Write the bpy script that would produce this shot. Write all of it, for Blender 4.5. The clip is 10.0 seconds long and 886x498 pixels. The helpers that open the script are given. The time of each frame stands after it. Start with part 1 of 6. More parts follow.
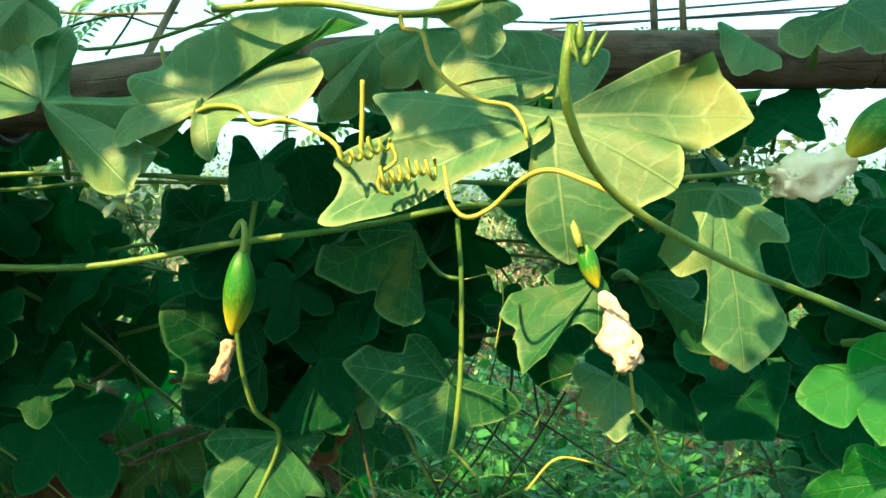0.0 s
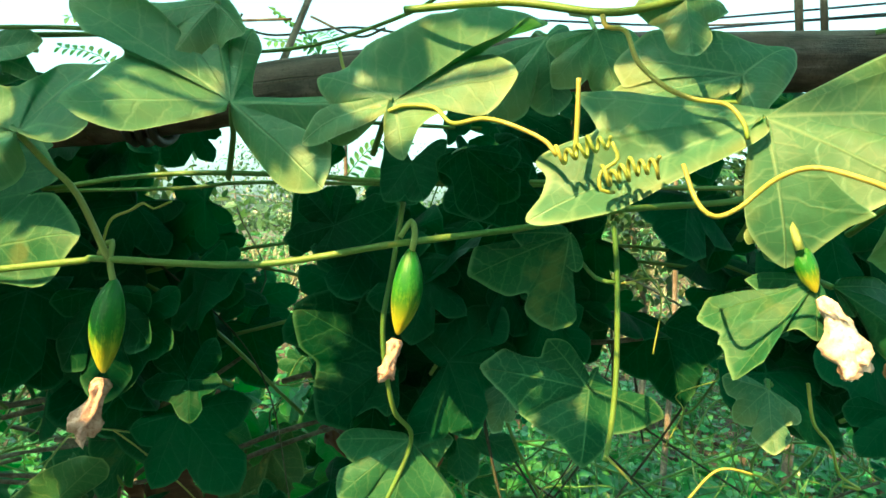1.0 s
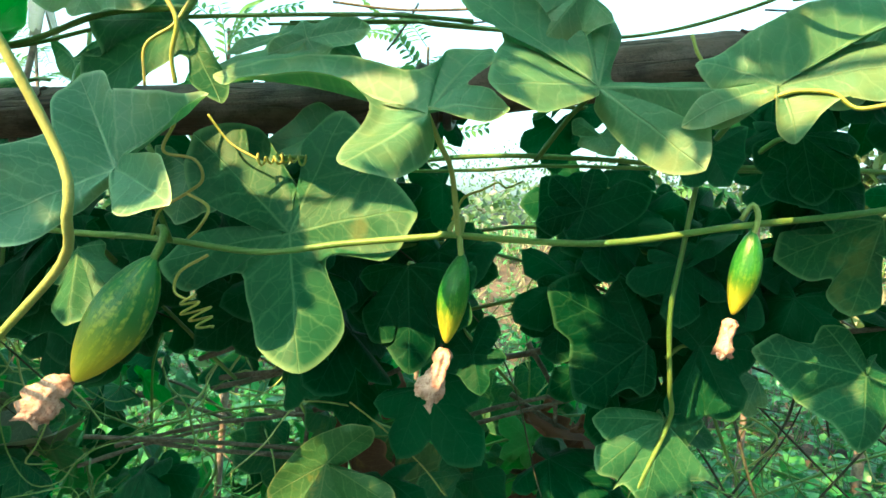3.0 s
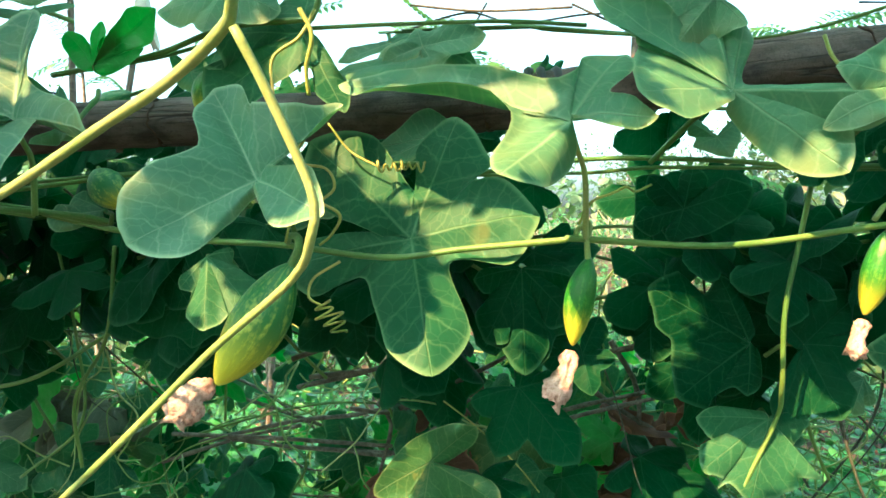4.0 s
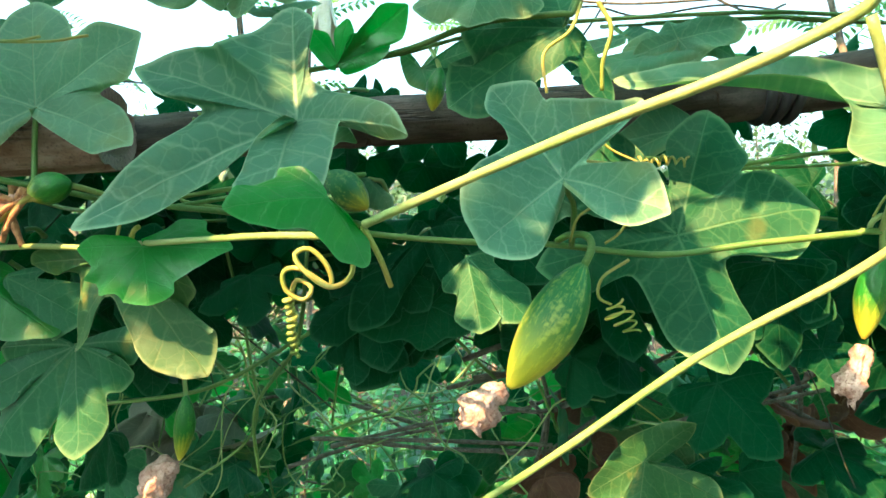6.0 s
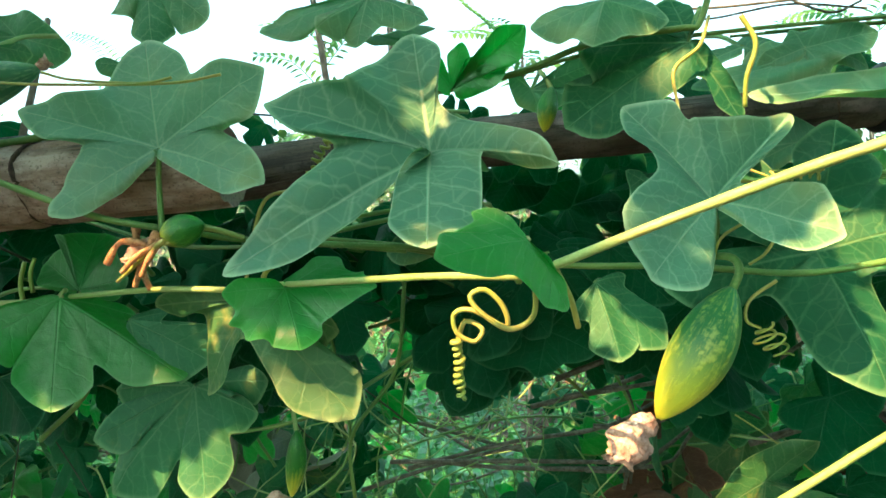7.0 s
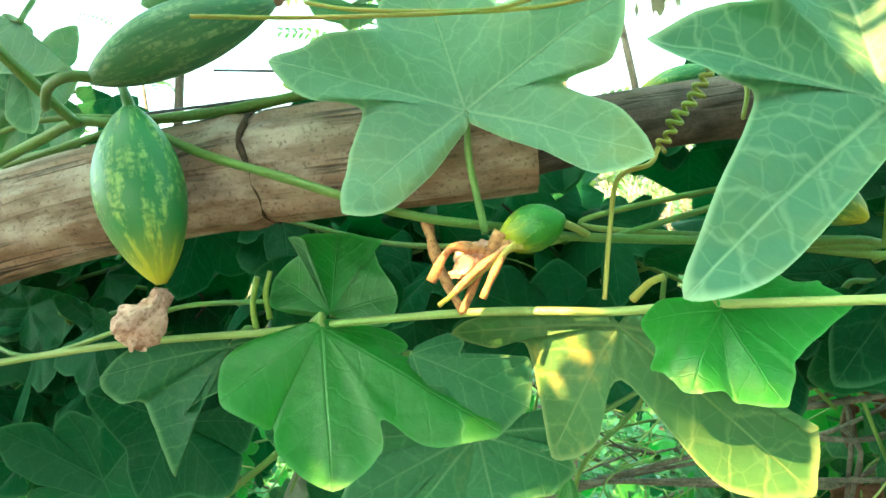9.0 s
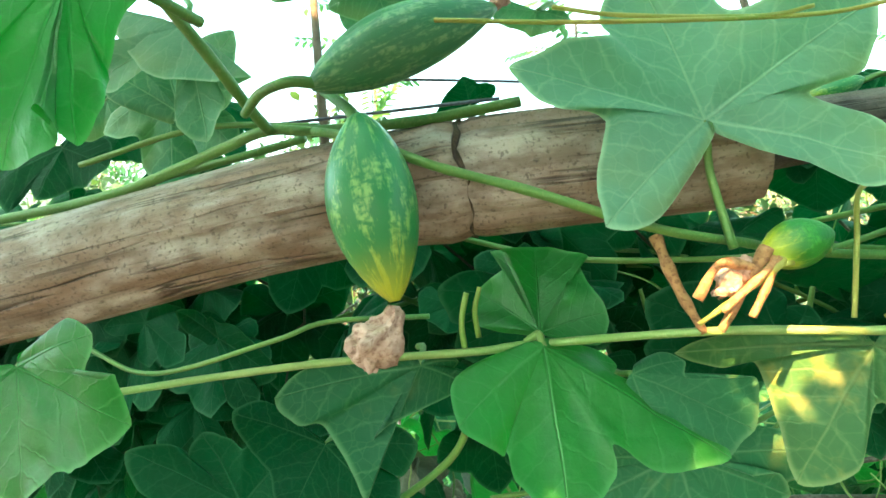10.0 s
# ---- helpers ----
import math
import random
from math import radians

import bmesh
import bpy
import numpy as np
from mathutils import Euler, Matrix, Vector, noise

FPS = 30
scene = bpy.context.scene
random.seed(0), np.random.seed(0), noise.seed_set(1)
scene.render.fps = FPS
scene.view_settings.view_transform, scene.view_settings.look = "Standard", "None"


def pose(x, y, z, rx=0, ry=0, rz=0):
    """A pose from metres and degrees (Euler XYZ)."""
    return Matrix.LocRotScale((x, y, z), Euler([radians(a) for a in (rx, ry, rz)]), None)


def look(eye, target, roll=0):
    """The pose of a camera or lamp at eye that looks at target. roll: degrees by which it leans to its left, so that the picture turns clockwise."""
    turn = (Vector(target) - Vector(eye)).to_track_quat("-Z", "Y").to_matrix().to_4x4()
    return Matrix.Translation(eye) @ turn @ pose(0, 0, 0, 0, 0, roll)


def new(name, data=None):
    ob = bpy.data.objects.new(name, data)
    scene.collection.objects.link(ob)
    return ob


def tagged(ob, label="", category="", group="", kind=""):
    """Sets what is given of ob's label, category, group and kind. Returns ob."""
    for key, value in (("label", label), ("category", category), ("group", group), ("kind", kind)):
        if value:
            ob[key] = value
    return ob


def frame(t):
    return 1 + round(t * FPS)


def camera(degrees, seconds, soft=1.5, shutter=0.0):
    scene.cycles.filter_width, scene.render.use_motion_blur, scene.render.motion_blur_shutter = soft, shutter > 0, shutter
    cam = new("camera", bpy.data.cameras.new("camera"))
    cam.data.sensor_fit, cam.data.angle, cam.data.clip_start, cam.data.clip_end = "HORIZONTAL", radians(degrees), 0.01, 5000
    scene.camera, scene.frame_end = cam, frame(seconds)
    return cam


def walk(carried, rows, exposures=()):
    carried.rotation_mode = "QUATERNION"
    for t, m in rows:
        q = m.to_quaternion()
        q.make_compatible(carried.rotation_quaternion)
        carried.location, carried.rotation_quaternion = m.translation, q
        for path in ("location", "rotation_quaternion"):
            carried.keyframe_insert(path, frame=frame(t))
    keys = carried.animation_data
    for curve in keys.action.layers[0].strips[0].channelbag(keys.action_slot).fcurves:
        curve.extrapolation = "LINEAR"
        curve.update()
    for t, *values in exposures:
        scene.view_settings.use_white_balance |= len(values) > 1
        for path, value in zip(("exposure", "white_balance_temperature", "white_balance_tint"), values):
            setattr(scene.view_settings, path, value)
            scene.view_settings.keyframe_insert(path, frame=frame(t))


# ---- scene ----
cam = camera(71.2, 10.0, soft=1.6)
PATH = [
    (0, (0.003, 0.004, 1.102), (0.065, 2.001, 1.017), -0.1),
    (0.5, (-0.026, 0.009, 1.1), (-0.036, 2.007, 1.023), 0.5),
    (1, (-0.052, 0.006, 1.099), (-0.108, 2.004, 1.039), 0.6),
    (1.5, (-0.092, -0.002, 1.096), (-0.19, 1.996, 1.053), 1.0),
    (2, (-0.13, -0.005, 1.091), (-0.253, 1.99, 1.033), 1.5),
    (2.5, (-0.158, -0.009, 1.091), (-0.303, 1.985, 1.02), 1.5),
    (2.7, (-0.169, -0.01, 1.091), (-0.315, 1.983, 1.013), 1.6),
    (3.8, (-0.217, -0.019, 1.093), (-0.449, 1.965, 0.991), 1.3),
    (4, (-0.228, -0.021, 1.095), (-0.468, 1.961, 0.988), 0.9),
    (4.5, (-0.258, -0.025, 1.096), (-0.486, 1.96, 0.993), 0.4),
    (5, (-0.282, -0.024, 1.093), (-0.481, 1.964, 0.991), 0.4),
    (5.5, (-0.315, -0.029, 1.097), (-0.498, 1.96, 0.989), -0.1),
    (6, (-0.361, -0.03, 1.095), (-0.568, 1.956, 0.977), -0.3),
    (6.2, (-0.378, -0.032, 1.097), (-0.606, 1.952, 0.993), -0.4),
    (7.3, (-0.433, -0.02, 1.108), (-0.682, 1.961, 1.002), -2.9),
    (7.5, (-0.45, -0.01, 1.104), (-0.703, 1.969, 0.958), -2.6),
    (8, (-0.481, 0.011, 1.112), (-0.731, 1.986, 0.919), -3.9),
    (8.2, (-0.494, 0.016, 1.108), (-0.807, 1.986, 0.959), -3.8),
    (8.5, (-0.531, 0.027, 1.109), (-0.779, 2.001, 0.909), -3.8),
    (9, (-0.561, 0.037, 1.117), (-0.783, 2.018, 0.95), -4.2),
    (9.5, (-0.596, 0.04, 1.118), (-0.802, 2.022, 0.956), -2.6),
    (10, (-0.636, 0.039, 1.123), (-0.818, 2.026, 0.987), -4.0),
]
walk(cam, [(t, look(eye, target, roll)) for t, eye, target, roll in PATH],
     exposures=[(0, 2.24, 5930, -38), (1, 2.32, 5930, -38), (2.5, 2.50, 5700, -31), (5, 2.90, 5400, -14), (6.2, 2.82, 5420, -18), (7.5, 2.72, 5900, -20), (8, 3.42, 6150, -17), (8.5, 3.70, 6500, -22), (9, 3.83, 6350, -25), (9.5, 3.77, 6170, -24), (10, 3.73, 6030, -22)])

# ---- light ----
SUN = Vector((-0.42, -0.60, 0.68)).normalized()
world = bpy.data.worlds.new("sky")
scene.world = world
world.use_nodes = True
wn = world.node_tree.nodes
sky = wn.new("ShaderNodeTexSky")
sky.sky_type = "NISHITA"
sky.sun_disc = False
sky.sun_elevation = math.asin(SUN.z)
sky.sun_rotation = math.atan2(SUN.x, SUN.y)
sky.air_density, sky.dust_density, sky.ozone_density = 1.0, 6.0, 0.5
wn["Background"].inputs["Strength"].default_value = 0.145
haze = wn.new("ShaderNodeHueSaturation")
haze.inputs["Saturation"].default_value = 0.66
world.node_tree.links.new(sky.outputs["Color"], haze.inputs["Color"])
world.node_tree.links.new(haze.outputs["Color"], wn["Background"].inputs["Color"])
lamp = bpy.data.lights.new("sun", "SUN")
lamp.energy, lamp.angle, lamp.color = 4.8, radians(0.4), (1.0, 0.455, 0.20)
new("sun", lamp).matrix_world = look(SUN * 20, (0, 0, 0))

# ---- materials ----


class Nodes:
    """A node material, with short ways to add and link nodes."""

    def __init__(self, name):
        self.mat = bpy.data.materials.new(name)
        self.mat.use_nodes = True
        self.tree = self.mat.node_tree
        self.bsdf = self.tree.nodes["Principled BSDF"]
        self.out = self.tree.nodes["Material Output"]

    def link(self, a, b):
        self.tree.links.new(a, b)

    def node(self, kind, **values):
        n = self.tree.nodes.new("ShaderNode" + kind)
        for key, v in values.items():
            n.inputs[key].default_value = v
        return n

    def math(self, op, a, b=None, c=None, clamp=False):
        n = self.tree.nodes.new("ShaderNodeMath")
        n.operation, n.use_clamp = op, clamp
        for i, v in enumerate((a, b, c)):
            if v is None:
                continue
            if isinstance(v, (int, float)):
                n.inputs[i].default_value = v
            else:
                self.link(v, n.inputs[i])
        return n.outputs[0]

    def mix(self, fac, a, b):
        n = self.tree.nodes.new("ShaderNodeMix")
        n.data_type = "RGBA"
        for sock, v in ((n.inputs[0], fac), (n.inputs[6], a), (n.inputs[7], b)):
            if isinstance(v, (int, float)):
                sock.default_value = v
            elif isinstance(v, tuple):
                sock.default_value = (*v, 1.0)
            else:
                self.link(v, sock)
        return n.outputs[2]

    def noise(self, scale, detail=3.0, vec=None, rough=0.55):
        n = self.node("TexNoise", Scale=scale, Detail=detail, Roughness=rough)
        if vec is not None:
            self.link(vec, n.inputs["Vector"])
        return n.outputs["Fac"]

    def step(self, v, lo, hi):
        n = self.tree.nodes.new("ShaderNodeMapRange")
        n.interpolation_type = "SMOOTHSTEP"
        self.link(v, n.inputs[0])
        n.inputs[1].default_value, n.inputs[2].default_value = lo, hi
        return n.outputs[0]

    def bump(self, height, strength, distance):
        n = self.node("Bump", Strength=strength, Distance=distance)
        self.link(height, n.inputs["Height"])
        self.link(n.outputs[0], self.bsdf.inputs["Normal"])
        return n.outputs[0]


def leaf_material(name, dark, light, vein, glow, gloss=0.58, through_light=0.30, blotch=0.0, sheen=0.3, edge=0.0):
    """A lobed leaf: veins along the lobes and from them to the margin, a pale rim, a red point on each lobe."""
    m = Nodes(name)
    uv = m.tree.nodes.new("ShaderNodeUVMap")
    uv.uv_map = "vein"
    sep = m.node("SeparateXYZ")
    m.link(uv.outputs[0], sep.inputs[0])
    across, along = m.math("ABSOLUTE", sep.outputs[0]), sep.outputs[1]
    rim = m.tree.nodes.new("ShaderNodeUVMap")
    rim.uv_map = "rim"
    seprim = m.node("SeparateXYZ")
    m.link(rim.outputs[0], seprim.inputs[0])
    radial = seprim.outputs[1]
    info = m.node("ObjectInfo")
    wobble = m.noise(7.0, 2.0, uv.outputs[0])
    side = m.math("SUBTRACT", along, m.math("MULTIPLY", across, 0.85))
    side = m.math("ADD", side, m.math("MULTIPLY", wobble, 0.13))
    saw = m.math("ABSOLUTE", m.math("SUBTRACT", m.math("FRACT", m.math("MULTIPLY", side, 5.5)), 0.5))
    second = m.math("SUBTRACT", 1.0, m.step(saw, 0.0, 0.10))
    width = m.math("MULTIPLY_ADD", along, -0.009, 0.014)
    first = m.math("SUBTRACT", 1.0, m.math("DIVIDE", across, width), clamp=True)
    cells = m.tree.nodes.new("ShaderNodeTexVoronoi")
    cells.feature = "DISTANCE_TO_EDGE"
    cells.inputs["Scale"].default_value = 11.0
    m.link(uv.outputs[0], cells.inputs["Vector"])
    fine = m.math("SUBTRACT", 1.0, m.step(cells.outputs["Distance"], 0.0, 0.06))
    veins = m.math("ADD", m.math("MAXIMUM", first, m.math("MULTIPLY", second, 0.46)), m.math("MULTIPLY", fine, 0.27), clamp=True)
    coords = m.node("TexCoord")
    big = m.noise(28.0, 3.0, coords.outputs["Object"])
    small = m.noise(420.0, 3.0, coords.outputs["Object"])
    tone = m.math("ADD", m.math("MULTIPLY", big, 0.75), m.math("MULTIPLY", small, 0.3))
    tone = m.math("ADD", tone, m.math("MULTIPLY_ADD", info.outputs["Random"], 0.6, -0.35))
    col = m.mix(m.step(tone, 0.1, 1.0), dark, light)
    if edge:
        worn = m.math("MULTIPLY", m.step(m.noise(26.0, 3.0, coords.outputs["Object"]), 0.44, 0.66), m.step(radial, 0.40, 1.0))
        col = m.mix(m.math("MULTIPLY", worn, edge), col, (0.20, 0.24, 0.07))
    if blotch:
        spots = m.step(m.noise(45.0, 4.0, coords.outputs["Object"]), 0.60, 0.74)
        col = m.mix(m.math("MULTIPLY", spots, blotch), col, (0.42, 0.34, 0.08))
    col = m.mix(m.math("MULTIPLY", veins, 0.58), col, vein)
    col = m.mix(m.math("MULTIPLY", m.step(radial, 0.94, 1.0), 0.85), col, vein)
    point = m.math("MULTIPLY", m.step(along, 1.005, 1.035), m.math("SUBTRACT", 1.0, m.step(across, 0.004, 0.016)))
    col = m.mix(m.math("MULTIPLY", point, 0.6), col, (0.40, 0.08, 0.02))
    m.link(col, m.bsdf.inputs["Base Color"])
    m.bsdf.inputs["Roughness"].default_value = gloss
    m.bsdf.inputs["Specular IOR Level"].default_value = sheen
    relief = m.math("SUBTRACT", m.math("MULTIPLY", small, 0.4), m.math("MULTIPLY", m.math("MAXIMUM", first, m.math("MULTIPLY", second, 0.22)), 0.6))
    quilt = m.noise(55.0, 2.0, coords.outputs["Object"])
    relief = m.math("ADD", relief, m.math("MULTIPLY", quilt, 4.5 if gloss < 0.45 else 1.8))
    n = m.bump(relief, 0.5, 0.0011)
    tr = m.node("BsdfTranslucent")
    m.link(m.mix(0.65, col, glow), tr.inputs["Color"])
    m.link(n, tr.inputs["Normal"])
    mixer = m.node("MixShader", Fac=through_light)
    m.link(m.bsdf.outputs[0], mixer.inputs[1])
    m.link(tr.outputs[0], mixer.inputs[2])
    m.link(mixer.outputs[0], m.out.inputs["Surface"])
    return m.mat


def stem_material(name, a, b, blush, scale=60.0):
    """A living stem: green going to yellow along its length, finely ribbed and hairy."""
    m = Nodes(name)
    coords = m.node("TexCoord")
    n1 = m.noise(scale * 0.3, 2.0, coords.outputs["Object"])
    n2 = m.noise(900.0, 3.0, coords.outputs["Object"])
    col = m.mix(m.step(n1, 0.35, 0.65), a, b)
    col = m.mix(m.math("MULTIPLY", m.step(n2, 0.5, 0.8), 0.35), col, blush)
    m.link(col, m.bsdf.inputs["Base Color"])
    m.bsdf.inputs["Roughness"].default_value = 0.5
    m.bump(n2, 0.5, 0.0005)
    return m.mat


def grain_material(name, a, b, c, scale=40.0, rough=0.85, relief=0.6, depth=0.002, stretch=(1, 1, 1), where="Object"):
    """A dry, uneven surface in three tones, its grain drawn out by stretch."""
    m = Nodes(name)
    coords = m.node("TexCoord")
    mp = m.node("Mapping")
    mp.inputs["Scale"].default_value = stretch
    m.link(coords.outputs[where], mp.inputs["Vector"])
    n1 = m.noise(scale, 5.0, mp.outputs[0], 0.65)
    n2 = m.noise(scale * 4.3, 4.0, mp.outputs[0], 0.6)
    col = m.mix(m.step(n1, 0.36, 0.62), a, b)
    col = m.mix(m.math("MULTIPLY", m.step(n2, 0.48, 0.66), 0.7), col, c)
    m.link(col, m.bsdf.inputs["Base Color"])
    m.bsdf.inputs["Roughness"].default_value = rough
    m.bump(m.math("ADD", n1, m.math("MULTIPLY", n2, 0.5)), relief, depth)
    return m.mat


def fruit_material(name, skin, pale, tip, tip_from, tip_to):
    """Gourd skin: dark green with broken pale streaks from end to end, a tip colour for ripeness and painted sun."""
    m = Nodes(name)
    uv = m.tree.nodes.new("ShaderNodeUVMap")
    uv.uv_map = "skin"
    sep = m.node("SeparateXYZ")
    m.link(uv.outputs[0], sep.inputs[0])
    mp = m.node("Mapping")
    mp.inputs["Scale"].default_value = (11.0, 2.2, 1.0)
    m.link(uv.outputs[0], mp.inputs["Vector"])
    streak = m.step(m.noise(1.6, 4.0, mp.outputs[0], 0.7), 0.47, 0.60)
    fleck = m.noise(26.0, 2.0, uv.outputs[0])
    col = m.mix(m.math("MULTIPLY", m.math("MULTIPLY", streak, m.step(fleck, 0.35, 0.6)), 0.75), skin, pale)
    col = m.mix(m.step(m.math("ADD", sep.outputs[1], m.math("MULTIPLY", streak, 0.10)), tip_from, tip_to), col, tip)
    m.link(col, m.bsdf.inputs["Base Color"])
    m.bsdf.inputs["Roughness"].default_value = 0.36
    m.bsdf.inputs["Subsurface Weight"].default_value = 0.15
    m.bsdf.inputs["Subsurface Radius"].default_value = (0.004, 0.005, 0.001)
    m.bump(m.math("ADD", fleck, streak), 0.25, 0.0006)
    return m.mat


def bamboo_material(name, a, b, dark, warm):
    """Weathered bamboo: long grey and brown streaks, dark splits and dark spots."""
    m = Nodes(name)
    uv = m.tree.nodes.new("ShaderNodeUVMap")
    uv.uv_map = "bark"
    mp = m.node("Mapping")
    mp.inputs["Scale"].default_value = (14.0, 1.9, 1.0)
    m.link(uv.outputs[0], mp.inputs["Vector"])
    fibre = m.noise(1.0, 6.0, mp.outputs[0], 0.7)
    mp3 = m.node("Mapping")
    mp3.inputs["Scale"].default_value = (7.0, 1.3, 1.0)
    m.link(uv.outputs[0], mp3.inputs["Vector"])
    mp4 = m.node("Mapping")
    mp4.inputs["Scale"].default_value = (3.0, 5.0, 1.0)
    m.link(uv.outputs[0], mp4.inputs["Vector"])
    zone = m.step(m.noise(1.0, 3.0, mp4.outputs[0], 0.6), 0.40, 0.62)
    crack = m.math("ABSOLUTE", m.math("SUBTRACT", m.noise(1.0, 3.0, mp3.outputs[0], 0.5), 0.52))
    crack = m.math("MULTIPLY", m.math("SUBTRACT", 1.0, m.step(crack, 0.002, 0.020)), zone)
    mp2 = m.node("Mapping")
    mp2.inputs["Scale"].default_value = (7.0, 11.0, 1.0)
    m.link(uv.outputs[0], mp2.inputs["Vector"])
    patch = m.noise(1.0, 4.0, mp2.outputs[0], 0.6)
    coords = m.node("TexCoord")
    speck = m.noise(700.0, 3.0, coords.outputs["Object"])
    col = m.mix(m.step(patch, 0.38, 0.62), a, b)
    col = m.mix(m.math("MULTIPLY", zone, 0.66), col, warm)
    col = m.mix(m.math("MULTIPLY", m.step(fibre, 0.48, 0.72), m.math("MULTIPLY_ADD", zone, 0.66, 0.26)), col, dark)
    col = m.mix(m.math("MULTIPLY", m.step(speck, 0.54, 0.70), 0.58), col, dark)
    col = m.mix(m.math("MULTIPLY", crack, 0.85), col, dark)
    m.link(col, m.bsdf.inputs["Base Color"])
    m.bsdf.inputs["Roughness"].default_value = 0.7
    relief = m.math("ADD", m.math("MULTIPLY", fibre, -1.0), m.math("MULTIPLY", speck, 0.3))
    m.bump(m.math("SUBTRACT", relief, m.math("MULTIPLY", crack, 1.5)), 0.7, 0.0016)
    return m.mat


LEAF = {
    # thicket leaf, its green darkened to stand in for shade
    "green": leaf_material("shade_dark_gourd_leaf", (0.0026, 0.028, 0.0115), (0.009, 0.062, 0.025), (0.036, 0.110, 0.050), (0.03, 0.22, 0.03), 0.5, 0.2, 0.0, 0.05),
    # paler copy for the upper vines, sky sheen put into its colour
    "lit": leaf_material("lit_gourd_leaf", (0.026, 0.112, 0.056), (0.074, 0.198, 0.102), (0.20, 0.34, 0.18), (0.09, 0.40, 0.06), 0.58, 0.22, 0.0, 0.5, 0.5),
    # darker copy for lower and rear leaves, shade put into its colour
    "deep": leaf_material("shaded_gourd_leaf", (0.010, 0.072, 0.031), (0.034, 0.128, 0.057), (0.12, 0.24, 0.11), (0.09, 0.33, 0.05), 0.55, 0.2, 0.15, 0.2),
    # paler still for three near leaves, their extra brightness put in the colour
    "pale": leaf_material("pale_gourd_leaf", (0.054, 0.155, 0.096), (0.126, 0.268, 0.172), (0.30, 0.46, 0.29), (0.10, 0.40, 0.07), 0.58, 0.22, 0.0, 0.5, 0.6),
    "young": leaf_material("young_leaf", (0.014, 0.105, 0.018), (0.036, 0.190, 0.030), (0.085, 0.27, 0.08), (0.06, 0.50, 0.03), 0.40, 0.38, 0.0, 0.6),
    # young leaf brightened; on the top leaf this stands in for backlight
    "brightened": leaf_material("brightened_young_leaf", (0.022, 0.170, 0.024), (0.060, 0.300, 0.045), (0.09, 0.33, 0.09), (0.08, 0.60, 0.04), 0.36, 0.40, 0.0, 0.6),
    "yellowing": leaf_material("yellowing_leaf", (0.022, 0.090, 0.026), (0.056, 0.130, 0.042), (0.15, 0.22, 0.09), (0.12, 0.24, 0.04), 0.55, 0.15, 0.5),
    "yellow": leaf_material("yellow_leaf", (0.05, 0.09, 0.012), (0.14, 0.17, 0.02), (0.35, 0.35, 0.10), (0.4, 0.4, 0.03), 0.5, 0.4, 0.6),
    "dry": leaf_material("dead_leaf", (0.045, 0.024, 0.014), (0.10, 0.056, 0.034), (0.15, 0.09, 0.05), (0.2, 0.07, 0.02), 0.75, 0.15, 0.2),
    "grey": leaf_material("withered_leaf", (0.10, 0.12, 0.09), (0.22, 0.23, 0.18), (0.25, 0.26, 0.2), (0.2, 0.25, 0.1), 0.8, 0.15),
}
STEM = stem_material("green_stem", (0.055, 0.150, 0.030), (0.12, 0.22, 0.045), (0.26, 0.30, 0.10))
STEM_YELLOW = stem_material("yellow_stem", (0.15, 0.27, 0.065), (0.28, 0.35, 0.12), (0.44, 0.45, 0.22), 40.0)
TENDRIL = stem_material("tendril_skin", (0.16, 0.26, 0.04), (0.32, 0.31, 0.07), (0.42, 0.38, 0.14), 90.0)
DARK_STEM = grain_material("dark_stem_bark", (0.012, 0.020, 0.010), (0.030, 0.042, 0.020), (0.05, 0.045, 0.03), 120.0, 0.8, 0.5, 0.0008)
TWIG = grain_material("dry_twig_bark", (0.050, 0.055, 0.040), (0.115, 0.118, 0.092), (0.035, 0.028, 0.020), 120.0, 0.85, 0.6, 0.001)
PETAL_DRY = grain_material("withered_petal", (0.38, 0.235, 0.185), (0.56, 0.40, 0.34), (0.20, 0.10, 0.07), 150.0, 0.85, 0.8, 0.0012)
PETAL_BROWN = grain_material("brown_withered_petal", (0.30, 0.15, 0.07), (0.45, 0.26, 0.12), (0.14, 0.06, 0.03), 150.0, 0.85, 0.8, 0.0012)
# withered petal lightened in colour to look burnt out by the sun
PETAL_SUNLIT = grain_material("sunlit_pink_petal", (0.62, 0.50, 0.42), (0.74, 0.64, 0.57), (0.42, 0.28, 0.20), 150.0, 0.8, 0.7, 0.0010)
PETAL_WHITE = grain_material("white_petal", (0.78, 0.76, 0.66), (0.85, 0.83, 0.76), (0.72, 0.72, 0.55), 90.0, 0.6, 0.3, 0.0005)
FRUIT = {
    # the yellow lower half paints sunlight on the slim hanging gourds
    "young": fruit_material("unripe_gourd_skin", (0.022, 0.150, 0.014), (0.07, 0.24, 0.03), (0.42, 0.43, 0.03), 0.50, 1.02),
    "ripe": fruit_material("streaked_gourd_skin", (0.036, 0.175, 0.055), (0.28, 0.44, 0.14), (0.42, 0.42, 0.03), 0.66, 1.10),
    # sun on the plump gourd put into its skin as yellow
    "yellowing": fruit_material("sun_yellow_gourd_skin", (0.036, 0.175, 0.045), (0.34, 0.46, 0.10), (0.46, 0.48, 0.03), 0.34, 0.98),
    "dull": fruit_material("dull_gourd_skin", (0.045, 0.165, 0.075), (0.20, 0.34, 0.17), (0.12, 0.24, 0.08), 0.95, 1.3),
}
BAMBOO_PALE = bamboo_material("weathered_bamboo", (0.23, 0.172, 0.145), (0.45, 0.385, 0.355), (0.024, 0.017, 0.013), (0.195, 0.104, 0.060))
